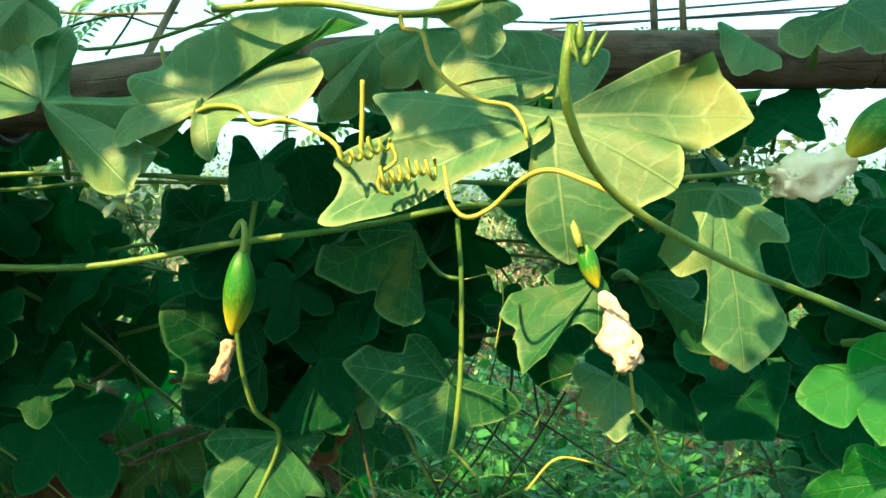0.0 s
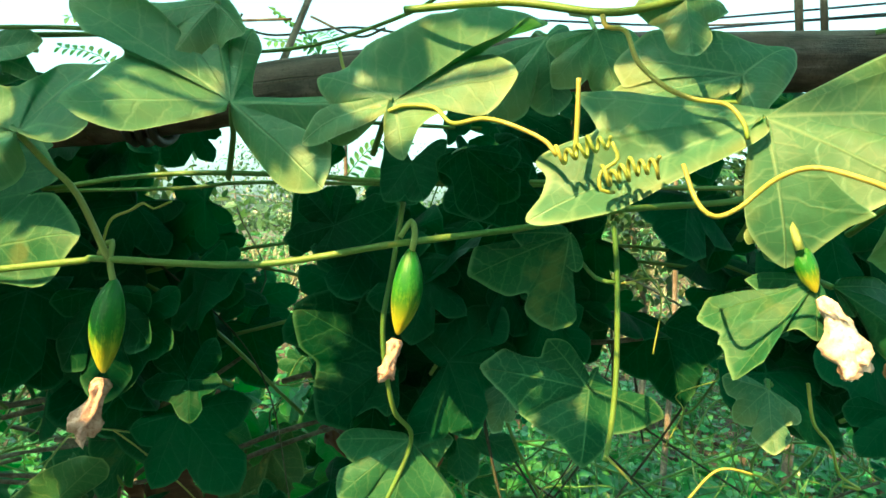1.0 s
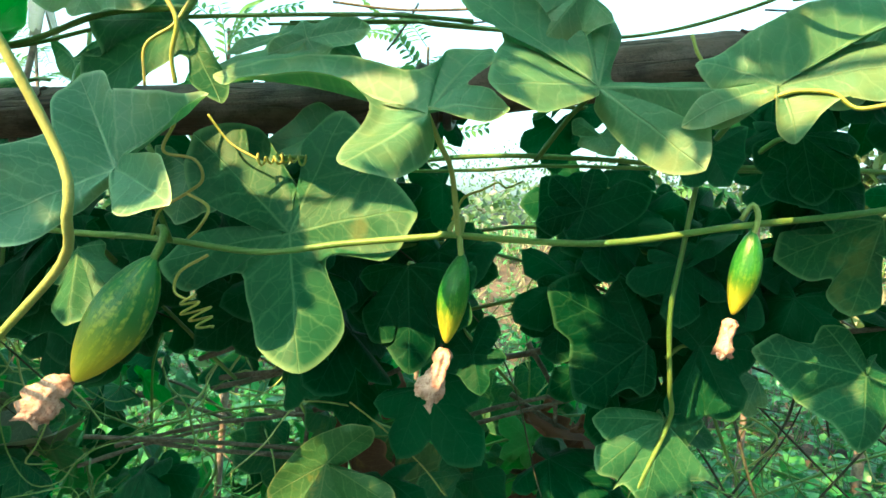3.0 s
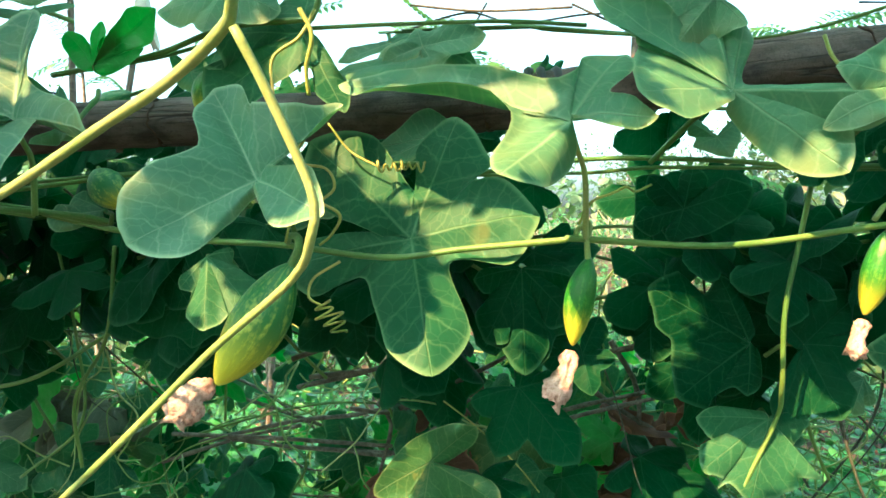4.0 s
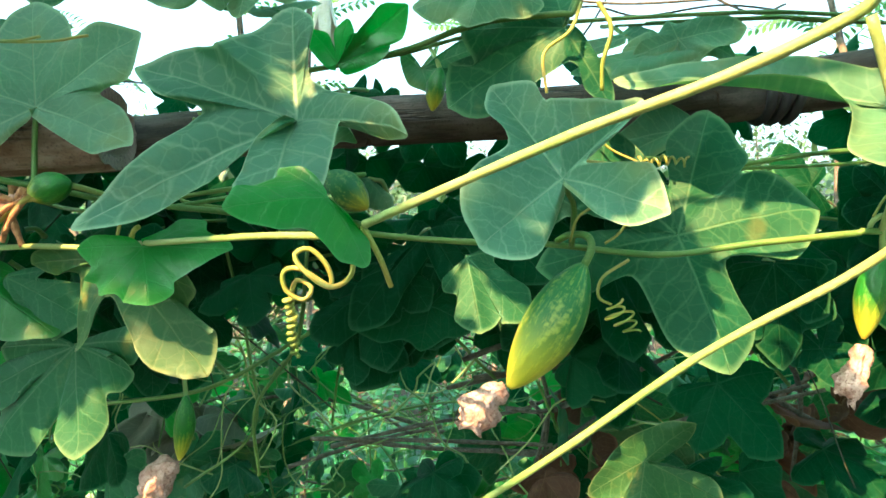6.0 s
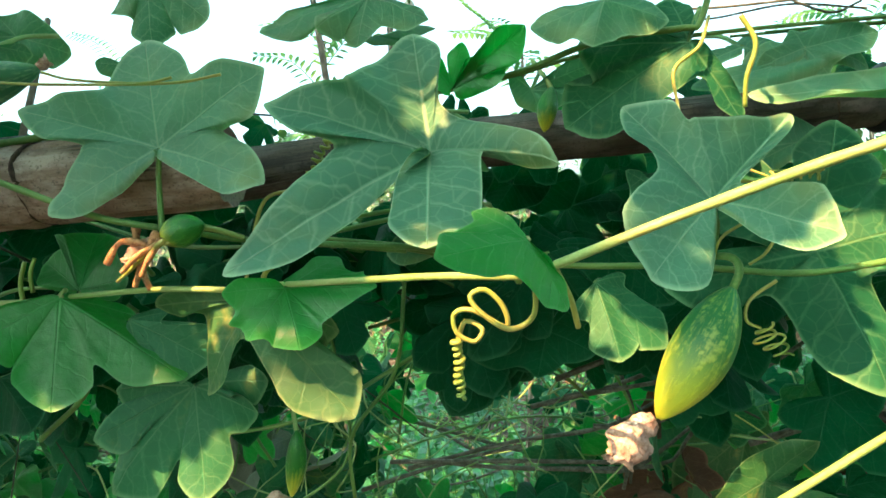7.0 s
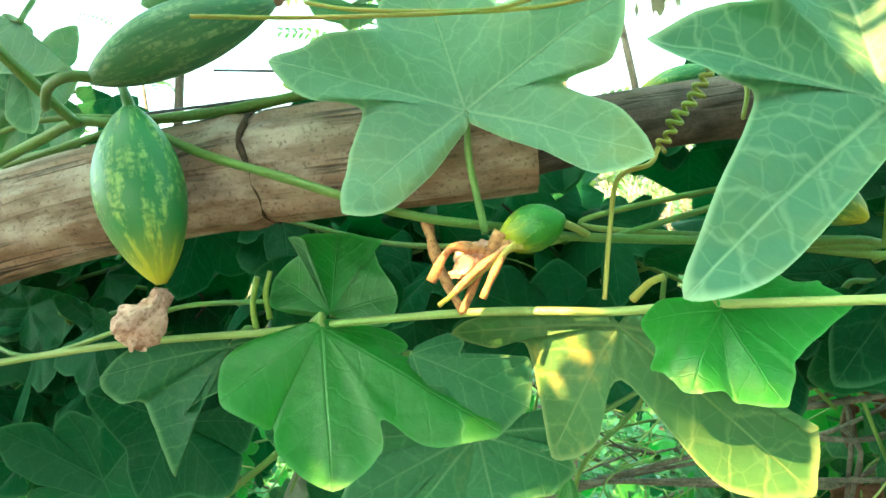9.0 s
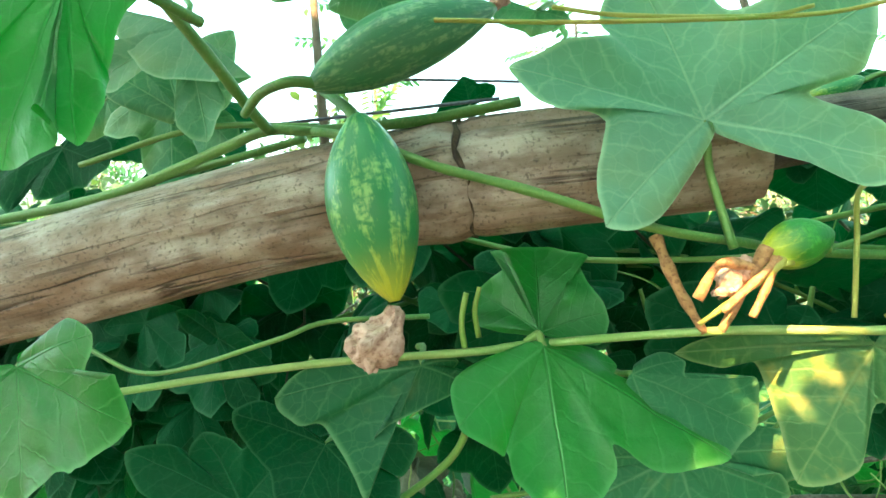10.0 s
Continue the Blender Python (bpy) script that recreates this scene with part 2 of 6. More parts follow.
# dark bamboo, the shade over these poles put partly in its colour
BAMBOO_DARK = bamboo_material("dark_bamboo", (0.026, 0.025, 0.026), (0.105, 0.092, 0.086), (0.009, 0.010, 0.010), (0.066, 0.044, 0.032))
NODE = grain_material("bamboo_joint_scar", (0.035, 0.022, 0.016), (0.075, 0.05, 0.036), (0.012, 0.009, 0.008), 220.0, 0.9, 0.9, 0.001)
RUBBER = grain_material("black_strap_rubber", (0.012, 0.013, 0.018), (0.025, 0.026, 0.035), (0.04, 0.04, 0.05), 60.0, 0.55, 0.3, 0.0005)
WIRE = grain_material("blue_grey_wire", (0.05, 0.06, 0.09), (0.09, 0.11, 0.15), (0.03, 0.03, 0.04), 90.0, 0.6, 0.3, 0.0004)
SOIL = grain_material("leaf_litter_soil", (0.034, 0.025, 0.017), (0.070, 0.052, 0.034), (0.022, 0.024, 0.012), 14.0, 0.95, 0.9, 0.02)
STRAW = grain_material("dry_grass", (0.09, 0.10, 0.04), (0.16, 0.145, 0.08), (0.05, 0.08, 0.025), 30.0, 0.8, 0.2, 0.001)
STONE = grain_material("grey_stone", (0.24, 0.20, 0.16), (0.36, 0.31, 0.26), (0.12, 0.10, 0.08), 60.0, 0.9, 0.8, 0.003)


def foliage_material(name, a, b, glow, through_light=0.35, gloss=0.4):
    """Small leaves seen from further off, each a little different from the next."""
    m = Nodes(name)
    geo = m.node("NewGeometry")
    coords = m.node("TexCoord")
    n = m.noise(30.0, 3.0, coords.outputs["Object"])
    col = m.mix(m.step(m.math("ADD", m.math("MULTIPLY", geo.outputs["Random Per Island"], 0.8), m.math("MULTIPLY", n, 0.4)), 0.1, 1.1), a, b)
    m.link(col, m.bsdf.inputs["Base Color"])
    m.bsdf.inputs["Roughness"].default_value = gloss
    m.bump(m.noise(300.0, 2.0, coords.outputs["Object"]), 0.4, 0.001)
    tr = m.node("BsdfTranslucent")
    m.link(m.mix(0.6, col, glow), tr.inputs["Color"])
    mixer = m.node("MixShader", Fac=through_light)
    m.link(m.bsdf.outputs[0], mixer.inputs[1])
    m.link(tr.outputs[0], mixer.inputs[2])
    m.link(mixer.outputs[0], m.out.inputs["Surface"])
    return m.mat


WEED = foliage_material("weed_leaves", (0.010, 0.060, 0.018), (0.060, 0.215, 0.055), (0.12, 0.44, 0.03), 0.28, 0.34)
FAR_LEAF = foliage_material("tree_leaves", (0.020, 0.050, 0.018), (0.065, 0.115, 0.040), (0.10, 0.22, 0.04))
FROND = foliage_material("feathery_leaflets", (0.040, 0.130, 0.040), (0.100, 0.230, 0.070), (0.16, 0.42, 0.06), 0.45)
FAR_BARK = grain_material("tree_bark", (0.10, 0.08, 0.06), (0.18, 0.15, 0.12), (0.05, 0.04, 0.03), 20.0)

# ---- ways to build ----


def mesh_object(name, verts, faces, material, parent=None, uvs=None, at=(0, 0, 0), smooth=True):
    """One mesh object. uvs: layers by name, each a list of (u, v), one for every face corner."""
    me = bpy.data.meshes.new(name)
    me.from_pydata([tuple(v) for v in verts], [], faces)
    if smooth:
        me.polygons.foreach_set("use_smooth", [True] * len(me.polygons))
    for layer, values in (uvs or {}).items():
        lay = me.uv_layers.new(name=layer)
        lay.data.foreach_set("uv", np.asarray(values, dtype=np.float32).ravel())
    me.materials.append(material)
    me.update()
    ob = new(name, me)
    ob.location = at
    ob.parent = parent
    return ob


def part(name, bm, material, parent, label=""):
    me = bpy.data.meshes.new(name)
    bm.to_mesh(me)
    bm.free()
    me.polygons.foreach_set("use_smooth", [True] * len(me.polygons))
    me.materials.append(material)
    ob = new(name, me)
    ob.parent = parent
    return tagged(ob, label)


def empty(name, label, category, group="", kind=""):
    return tagged(new(name), label, category, group, kind)


def smooth_line(points, step):
    """Points along a smooth line through those given, about step apart."""
    p = [np.array(q, float) for q in points]
    p = [2 * p[0] - p[1]] + p + [2 * p[-1] - p[-2]]
    out = []
    for i in range(1, len(p) - 2):
        a, b, c, d = p[i - 1:i + 3]
        n = max(2, int(np.linalg.norm(c - b) / step))
        for k in range(n):
            t = k / n
            out.append(0.5 * (2 * b + (c - a) * t + (2 * a - 5 * b + 4 * c - d) * t * t + (3 * b - a - 3 * c + d) * t ** 3))
    out.append(p[-2])
    return np.array(out)


def tube_data(line, radii, sides=8):
    """Verts and faces of a round tube along a line, closed at both ends."""
    line = np.asarray(line)
    tangent = np.gradient(line, axis=0)
    tangent /= np.linalg.norm(tangent, axis=1)[:, None] + 1e-12
    ref = np.array((0.0, 0.0, 1.0)) if abs(tangent[0][2]) < 0.9 else np.array((1.0, 0.0, 0.0))
    verts, faces = [], []
    u = np.cross(tangent[0], ref)
    for i in range(len(line)):
        u = u - tangent[i] * np.dot(u, tangent[i])
        u /= np.linalg.norm(u) + 1e-12
        v = np.cross(tangent[i], u)
        for k in range(sides):
            a = 2 * math.pi * k / sides
            verts.append(line[i] + radii[i] * (u * math.cos(a) + v * math.sin(a)))
    for i in range(len(line) - 1):
        for k in range(sides):
            a, b = i * sides + k, i * sides + (k + 1) % sides
            faces.append((a, b, b + sides, a + sides))
    faces.append(tuple(range(sides))[::-1])
    faces.append(tuple(range((len(line) - 1) * sides, len(line) * sides)))
    return verts, faces


def tube(name, points, radius, material, parent=None, sides=8, step=0.004, end=1.0, knots=0.0):
    line = smooth_line(points, step)
    n = len(line)
    radii = [radius * (1 + (end - 1) * i / n) * (1 + knots * noise.noise(Vector(line[i]) * 150)) for i in range(n)]
    v, f = tube_data(line, radii, sides)
    return mesh_object(name, v, f, material, parent)


def unit(v):
    v = np.asarray(v, float)
    return v / (np.linalg.norm(v) + 1e-12)


def turn_between(a, b, s):
    """The direction the part s of the way from a to b."""
    w = math.acos(max(-1.0, min(1.0, float(np.dot(a, b)))))
    if w < 1e-3:
        return a
    return (a * math.sin((1 - s) * w) + b * math.sin(s * w)) / math.sin(w)


def blade_data(lobes, sinus, seed, seg=22, rings=7, ruffle=0.065, sag=0.07):
    """A lobed leaf blade round its stalk at the origin, one vein into the tip of each lobe.
    lobes: the lobe tips in order; where sinus is None, the bottoms of the notches stand between them. A fourth number is the half width of a lobe."""
    rnd = random.Random(seed)
    if sinus is None:
        tips, notches = lobes[0::2], [np.array(l[:3], float) for l in lobes[1::2]]
    else:
        tips, notches = lobes, None
    wide = [(l[3] if len(l) > 3 else 0.27) for l in tips]
    tips = [np.array(l[:3], float) for l in tips]
    lengths = [float(np.linalg.norm(l)) for l in tips]
    size = max(lengths)
    dirs = [unit(l) for l in tips]
    if notches is None:
        notches = []
        for i in range(len(tips) - 1):
            depth = (lengths[i] + lengths[i + 1]) * 0.5 * (sinus - 0.12) * rnd.uniform(0.9, 1.06)
            notches.append(turn_between(dirs[i], dirs[i + 1], 0.5) * depth)
    normal = np.zeros(3)
    for a, b in zip(dirs, dirs[1:]):
        normal += np.cross(a, b)
    normal = unit(normal)

    def beyond(d, other, angle, length):
        side = unit(other - d * np.dot(other, d))
        return unit(d * math.cos(angle) - side * math.sin(angle)) * length

    first = beyond(dirs[0], dirs[1], 0.75, min(lengths[0] * 0.2, size * 0.13))
    last = beyond(dirs[-1], dirs[-2], 0.75, min(lengths[-1] * 0.2, size * 0.13))
    ends = [first] + notches + [last]

    def shoulder(i, towards):
        """The widest place of a lobe on the side of a notch, no further out than the notch allows."""
        d = dirs[i]
        side = towards - d * np.dot(towards, d)
        out = np.linalg.norm(side)
        reach = float(np.dot(towards, d)) / lengths[i]
        half = min(wide[i] * lengths[i] * 1.08, max(out * 1.3, 0.8 * wide[i] * lengths[i]))
        at = min(0.84, max(0.74, reach + 0.2))
        return d * lengths[i] * at + side / (out + 1e-9) * half

    knots, owner, kind = [first * 0.3], [0], [0]
    for i in range(len(tips)):
        for p, k in ((ends[i], 0), (shoulder(i, ends[i]), 1), (tips[i], 2), (shoulder(i, ends[i + 1]), 1)):
            knots.append(p), owner.append(i), kind.append(k)
    knots += [last, last * 0.3]
    owner += [len(tips) - 1] * 2
    kind += [0, 0]
    steps = max(1, seg // 3)
    ext = [2 * knots[0] - knots[1]] + knots + [2 * knots[-1] - knots[-2]]
    cols = []
    for j in range(len(knots) - 1):
        p0, p1, p2, p3 = ext[j:j + 4]
        m1, m2 = (p2 - p0) * 0.42, (p3 - p1) * 0.42
        if kind[j] == 2:
            m1 = m1 * 0.85 + (p2 - p1) * 0.18
        if kind[j + 1] == 2:
            m2 = m2 * 0.85 + (p2 - p1) * 0.18
        for k in range(steps + (1 if j == len(knots) - 2 else 0)):
            s = k / steps
            p = (2 * s ** 3 - 3 * s ** 2 + 1) * p1 + (s ** 3 - 2 * s ** 2 + s) * m1 + (-2 * s ** 3 + 3 * s ** 2) * p2 + (s ** 3 - s ** 2) * m2
            axis = owner[j] if kind[j] else owner[min(j + 1, len(owner) - 1)]
            along = j + s
            wavy = noise.noise(Vector((along * 0.9, seed * 1.37, 0.0))) * 0.030 + noise.noise(Vector((along * 2.7, seed * 2.11, 5.0))) * 0.016
            cols.append((axis, along, p * (1 + wavy)))
    verts, faces, vein, rim = [np.zeros(3)], [], [], []
    phase = rnd.uniform(0, 6)
    for ring in range(1, rings + 1):
        q = (ring / rings) ** 0.85
        for axis, along, p in cols:
            flat = p * q
            off = np.linalg.norm(flat - dirs[axis] * np.dot(flat, dirs[axis]))
            puff = 0.30 * off * (1 - 0.6 * q)
            wave = ruffle * size * q * q * (0.6 * math.sin(along * 0.95 + phase) + 0.30 * math.sin(along * 2.3 + 2 * phase) * q)
            curl = 0.09 * size * q ** 5 * noise.noise(Vector((along * 0.5, seed * 3.3, 9.0)))
            dimple = 0.055 * size * q * noise.noise(Vector(flat / size * 4.5) + Vector((seed * 1.9, 0, 0)))
            verts.append(flat - normal * (puff + wave + curl + dimple) - np.array((0, 0, sag * size * (q * q - (q if sinus is None else 0.0)))))
    n = len(cols)

    def corner(ring, c, axis):
        q = (ring / rings) ** 0.85 if ring else 0.0
        p = cols[c][2] * q
        along = float(np.dot(p, dirs[axis]))
        side = p - dirs[axis] * along
        off = float(np.linalg.norm(side)) * (1.0 if np.dot(np.cross(dirs[axis], side), normal) > 0 else -1.0)
        vein.append((off / size, along / lengths[axis]))
        rim.append((cols[c][1], q))

    for c in range(n - 1):
        axis = cols[c][0]
        faces.append((0, 1 + c, 2 + c))
        corner(0, c, axis), corner(1, c, axis), corner(1, c + 1, axis)
        for ring in range(1, rings):
            a = 1 + (ring - 1) * n + c
            faces.append((a, a + n, a + n + 1, a + 1))
            corner(ring, c, axis), corner(ring + 1, c, axis), corner(ring + 1, c + 1, axis), corner(ring, c + 1, axis)
    return verts, faces, {"vein": vein, "rim": rim}


VINES = {}


def vine(key, label):
    VINES[key] = empty("ivy_gourd_vine", label, "climbing vine", "vines on the trellis")


leaf_count = [0]


def leaf(key, at, lobes, sinus=0.7, mat=None, stalk=None):
    leaf_count[0] += 1
    seed = leaf_count[0]
    v, f, uvs = blade_data([(*(c * 0.001 for c in l[:3]), *(c * 0.01 for c in l[3:])) for l in lobes], sinus, seed)
    ob = mesh_object("leaf", v, f, LEAF[mat or ("green" if key == "dark" else "lit")], VINES[key], uvs, at)
    rnd = random.Random(seed + 500)
    far = np.array(stalk) * 0.001 if stalk else np.array((rnd.uniform(-0.012, 0.012), rnd.uniform(0.02, 0.035), rnd.uniform(0.004, 0.022) if key == "top" else rnd.uniform(-0.02, 0.0)))
    bend = far * 0.5 + np.array((rnd.uniform(-0.003, 0.003), 0.002, 0.003))
    tube("stalk", [(0, 0.0006, 0), bend * 0.5, bend, far], 0.00115, STEM if seed % 3 else STEM_YELLOW, ob, 6, 0.003, 1.25)
    return ob


def stem(key, radius, points, dry=False):
    return tube("stem", points, radius * 0.001, TWIG if dry else STEM_YELLOW if key == "near" else STEM, VINES[key], 10, 0.004, 1.0, 0.12)


def coil_line(points, turns, radius):
    a, b = np.array(points[0]), np.array(points[-1])
    axis = unit(b - a)
    u = unit(np.cross(axis, (0.3, 1.0, 0.2)))
    w = np.cross(axis, u)
    n = turns * 12
    out = []
    for k in range(n + 1):
        s, ang = k / n, 2 * math.pi * turns * k / n
        rr = radius * (1 + 0.35 * math.sin(k * 0.41) + 0.3 * math.sin(k * 0.173 + radius * 900))
        out.append(a + (b - a) * s + rr * (u * math.cos(ang) + w * math.sin(ang)))
    return out


def tendril(key, radius, points, coil=None):
    line = coil_line(points, coil[0], coil[1] * 0.001) if coil else points
    return tube("tendril", line, radius * 0.001, TENDRIL, VINES[key], 6, 0.0016, 0.85, 0.1)


def twig(points, radius=0.0022, bark=None):
    ob = tube("dry_twig", points, radius, bark or TWIG, None, 7, 0.012, 0.7, 0.35)
    return tagged(ob, "bare grey-brown woody twig tangled in the thicket", "twig", "twigs in the thicket")


def crumpled(name, points, radius, material, parent, seed):
    """A shrivelled flower: a pinched, wrinkled tube that ends in folded, curled petals."""
    rnd = random.Random(seed * 7 + 3)
    line = smooth_line(points, 0.0009)
    n, sides = len(line), 22
    off = Vector((seed * 3.1, seed * 1.7, 0))
    length = sum(np.linalg.norm(line[i + 1] - line[i]) for i in range(n - 1))
    radii = []
    for i in range(n):
        q = i / (n - 1)
        r = 0.58 + 0.10 * math.sin(q * 7 + seed) + 0.22 * math.exp(-((q - 0.72) / 0.2) ** 2)
        radii.append(radius * r * min(1.0, 0.50 + q * 4))
    radii[-1] *= 0.3
    verts, faces = tube_data(line, radii, sides)
    for i in range(len(verts)):
        c = line[i // sides]
        d = np.array(verts[i]) - c
        ang = (i % sides) / sides * 2 * math.pi
        q = (i // sides) / (n - 1)
        around = Vector((math.cos(ang), math.sin(ang), q * length / radius * 0.7))
        ridge = abs(noise.noise(Vector((around.x * 1.9, around.y * 1.9, around.z * 0.5)) + off))
        fold = 0.66 + 1.35 * ridge + 0.40 * noise.noise(around * 2.3 + off) + 0.2 * noise.noise(around * 5.1 + off)
        verts[i] = c + d * max(0.35, fold)
    axis = unit(line[-1] - line[int(n * 0.6)])
    u = unit(np.cross(axis, (0.2, 1.0, 0.3)))
    w = np.cross(axis, u)
    for k in range(6):
        a = 2 * math.pi * k / 6 + rnd.uniform(-0.4, 0.4)
        out = u * math.cos(a) + w * math.sin(a)
        across = np.cross(axis, out)
        base = line[int(n * rnd.uniform(0.62, 0.88))]
        long, wide = length * rnd.uniform(0.16, 0.30), radius * rnd.uniform(0.45, 0.8)
        curl = rnd.uniform(-1.4, 0.7)
        start = len(verts)
        for i in range(10):
            s = i / 9
            lift = radius * (0.35 + 0.30 * math.sin(s * 2.2)) + long * 0.22 * s * s * curl
            mid = base + axis * long * s * (1 - 0.22 * s * abs(curl)) + out * lift
            for j in range(7):
                e = j / 3 - 1
                crease = radius * 0.30 * noise.noise(Vector((e * 2.2, s * 2.6, k * 9.0 + seed))) + radius * 0.22 * math.sin(e * 4 + k)
                verts.append(mid + across * e * wide * (0.35 + 0.65 * math.sin(math.pi * min(0.94, 0.18 + s * 0.8))) + out * (crease - 0.25 * radius * e * e) + axis * crease * 0.6)
        for i in range(9):
            for j in range(6):
                p = start + i * 7 + j
                faces.append((p, p + 1, p + 8, p + 7))
    return mesh_object(name, verts, faces, material, parent)


fruit_count = [0]
FRUIT_LABEL = {
    "young": "slim unripe green gourd hanging with a shrivelled flower at its tip",
    "ripe": "plump green gourd with pale streaks and yellowing tip",
    "yellowing": "plump green gourd with pale streaks, yellow below as if sunlit",
    "dull": "plump dark green gourd with faint pale streaks",
}


def fruit(top, bottom, radius, stalk_points, style, dry=None, dry_radius=5.0, petals=None):
    fruit_count[0] += 1
    k = fruit_count[0]
    thing = empty("ivy_gourd_fruit", FRUIT_LABEL[style], "gourd", "gourds on the vines")
    a, b = np.array(top), np.array(bottom)
    axis = b - a
    side = unit(np.cross(axis, (0, 1, 0)))
    front = unit(np.cross(axis, side))
    rows, sides, verts, faces, uv = 28, 28, [], [], []
    for i in range(rows + 1):
        s = i / rows
        r = radius * 0.001 * max(0.06, math.sin(math.pi * (s * 0.965 + 0.018) ** 0.93) ** 0.72)
        mid = a + axis * s + side * 0.05 * np.linalg.norm(axis) * math.sin(math.pi * s) * (0.5 if k % 2 else -0.4)
        for j in range(sides):
            ang = 2 * math.pi * j / sides
            rr = r * (1 + 0.012 * math.cos(5 * ang))
            verts.append(mid + rr * (side * math.cos(ang) + front * math.sin(ang)))
    for i in range(rows):
        for j in range(sides):
            p, q = i * sides + j, i * sides + (j + 1) % sides
            faces.append((p, q, q + sides, p + sides))
            for jj, ii in ((j, i), (j + 1, i), (j + 1, i + 1), (j, i + 1)):
                uv.append((jj / sides + k * 0.37, ii / rows))
    faces.append(tuple(range(sides))[::-1])
    uv += [(0, 0)] * sides
    faces.append(tuple(range(rows * sides, (rows + 1) * sides)))
    uv += [(0, 1)] * sides
    mesh_object("body", verts, faces, FRUIT[style], thing, {"skin": uv})
    tube("stalk", stalk_points, 0.0019 if radius > 10 else 0.0014, STEM_YELLOW if style == "young" else STEM, thing, 8, 0.002, 0.8)
    if dry:
        ob = crumpled("dried_flower", dry, dry_radius * 0.001, petals or PETAL_DRY, thing, k)
        tagged(ob, "shrivelled pale pinkish-brown flower")
    return thing

# ---- ground and distance ----


def ground_height(x, y):
    h = 0.06 * noise.noise(Vector((x * 0.8, y * 0.8, 0))) + 0.03 * noise.noise(Vector((x * 3, y * 3, 5)))
    bank = 1.15 * math.exp(-((y - 7.5 - 0.5 * math.sin(x * 0.4)) / 1.9) ** 2) * (0.75 + 0.4 * noise.noise(Vector((x * 0.22, 3, 0))))
    return h + max(0.0, bank)


def grid(name, xs, ys, height, material):
    verts = [(x, y, height(x, y)) for y in ys for x in xs]
    n = len(xs)
    faces = [(j * n + i, j * n + i + 1, (j + 1) * n + i + 1, (j + 1) * n + i) for j in range(len(ys) - 1) for i in range(n - 1)]
    return mesh_object(name, verts, faces, material)


def spread(lo, hi, fine_lo, fine_hi, step):
    a = list(np.arange(fine_lo, fine_hi, step))
    out, d, p = [], step, fine_lo
    while p > lo:
        d *= 1.35
        p -= d
        out.append(max(p, lo))
    up, d, p = [], step, a[-1]
    while p < hi:
        d *= 1.35
        p += d
        up.append(min(p, hi))
    return out[::-1] + a + up


floor = grid("ground", spread(-900, 900, -6, 5, 0.14), spread(-900, 1400, -2, 12, 0.14), ground_height, SOIL)
tagged(floor, "brown soil strewn with leaf litter under green weeds", "ground", kind="structure")


class Heap:
    """Many small pieces in one mesh."""

    def __init__(self):
        self.v, self.f = [], []

    def add(self, verts, faces):
        b = len(self.v)
        self.v.extend(verts)
        self.f.extend(tuple(i + b for i in f) for f in faces)

    def leaflet(self, at, direction, normal, length, width, fold=0.25, droop=0.15):
        """A folded oval leaf of six faces."""
        d = unit(direction)
        n = unit(np.asarray(normal) - d * np.dot(normal, d))
        s = np.cross(d, n)
        at = np.asarray(at, float)
        mid = [at, at + d * length * 0.35 - n * 0.0, at + d * length * 0.7 - n * droop * length * 0.5, at + d * length - n * droop * length]
        half = [0.0, 0.5, 0.42, 0.0]
        vs = [mid[0]]
        for k in (1, 2):
            for sg in (-1, 1):
                vs.append(mid[k] + s * sg * width * half[k] + n * fold * width * half[k])
            vs.append(mid[k])
        vs.append(mid[3])
        self.add(vs, [(0, 1, 3), (0, 3, 2), (1, 4, 6, 3), (3, 6, 5, 2), (4, 7, 6), (6, 7, 5)])

    def blade(self, lobes, sinus, seed, at):
        v, f, _ = blade_data(lobes, sinus, seed, 3, 2)
        self.add([p + np.asarray(at) for p in v], f)

    def tube(self, points, radius, sides=5, step=0.05, end=0.5):
        line = smooth_line(points, step)
        v, f = tube_data(line, [radius * (1 + (end - 1) * i / len(line)) for i in range(len(line))], sides)
        self.add(v, f)

    def build(self, name, material, parent=None):
        return mesh_object(name, self.v, self.f, material, parent)


def random_lobes(rnd, size, towards, lean=0.45):
    """Five lobes of a random leaf, its face turned about towards the way given."""
    n = unit(np.asarray(towards) + np.array([rnd.gauss(0, lean) for _ in range(3)]))
    down = unit(np.array((rnd.gauss(0, 0.5), rnd.gauss(0, 0.25), -1.0)))
    tip = unit(down - n * np.dot(down, n))
    side = np.cross(n, tip)
    out = []
    for ang, length in ((-2.2, 0.62), (-1.15, 0.85), (0, 1.0), (1.15, 0.85), (2.2, 0.62)):
        l = size * length * rnd.uniform(0.85, 1.12)
        out.append((tip * math.cos(ang) + side * math.sin(ang)) * l - n * size * rnd.uniform(-0.05, 0.25) * abs(ang) / 2)
    return out


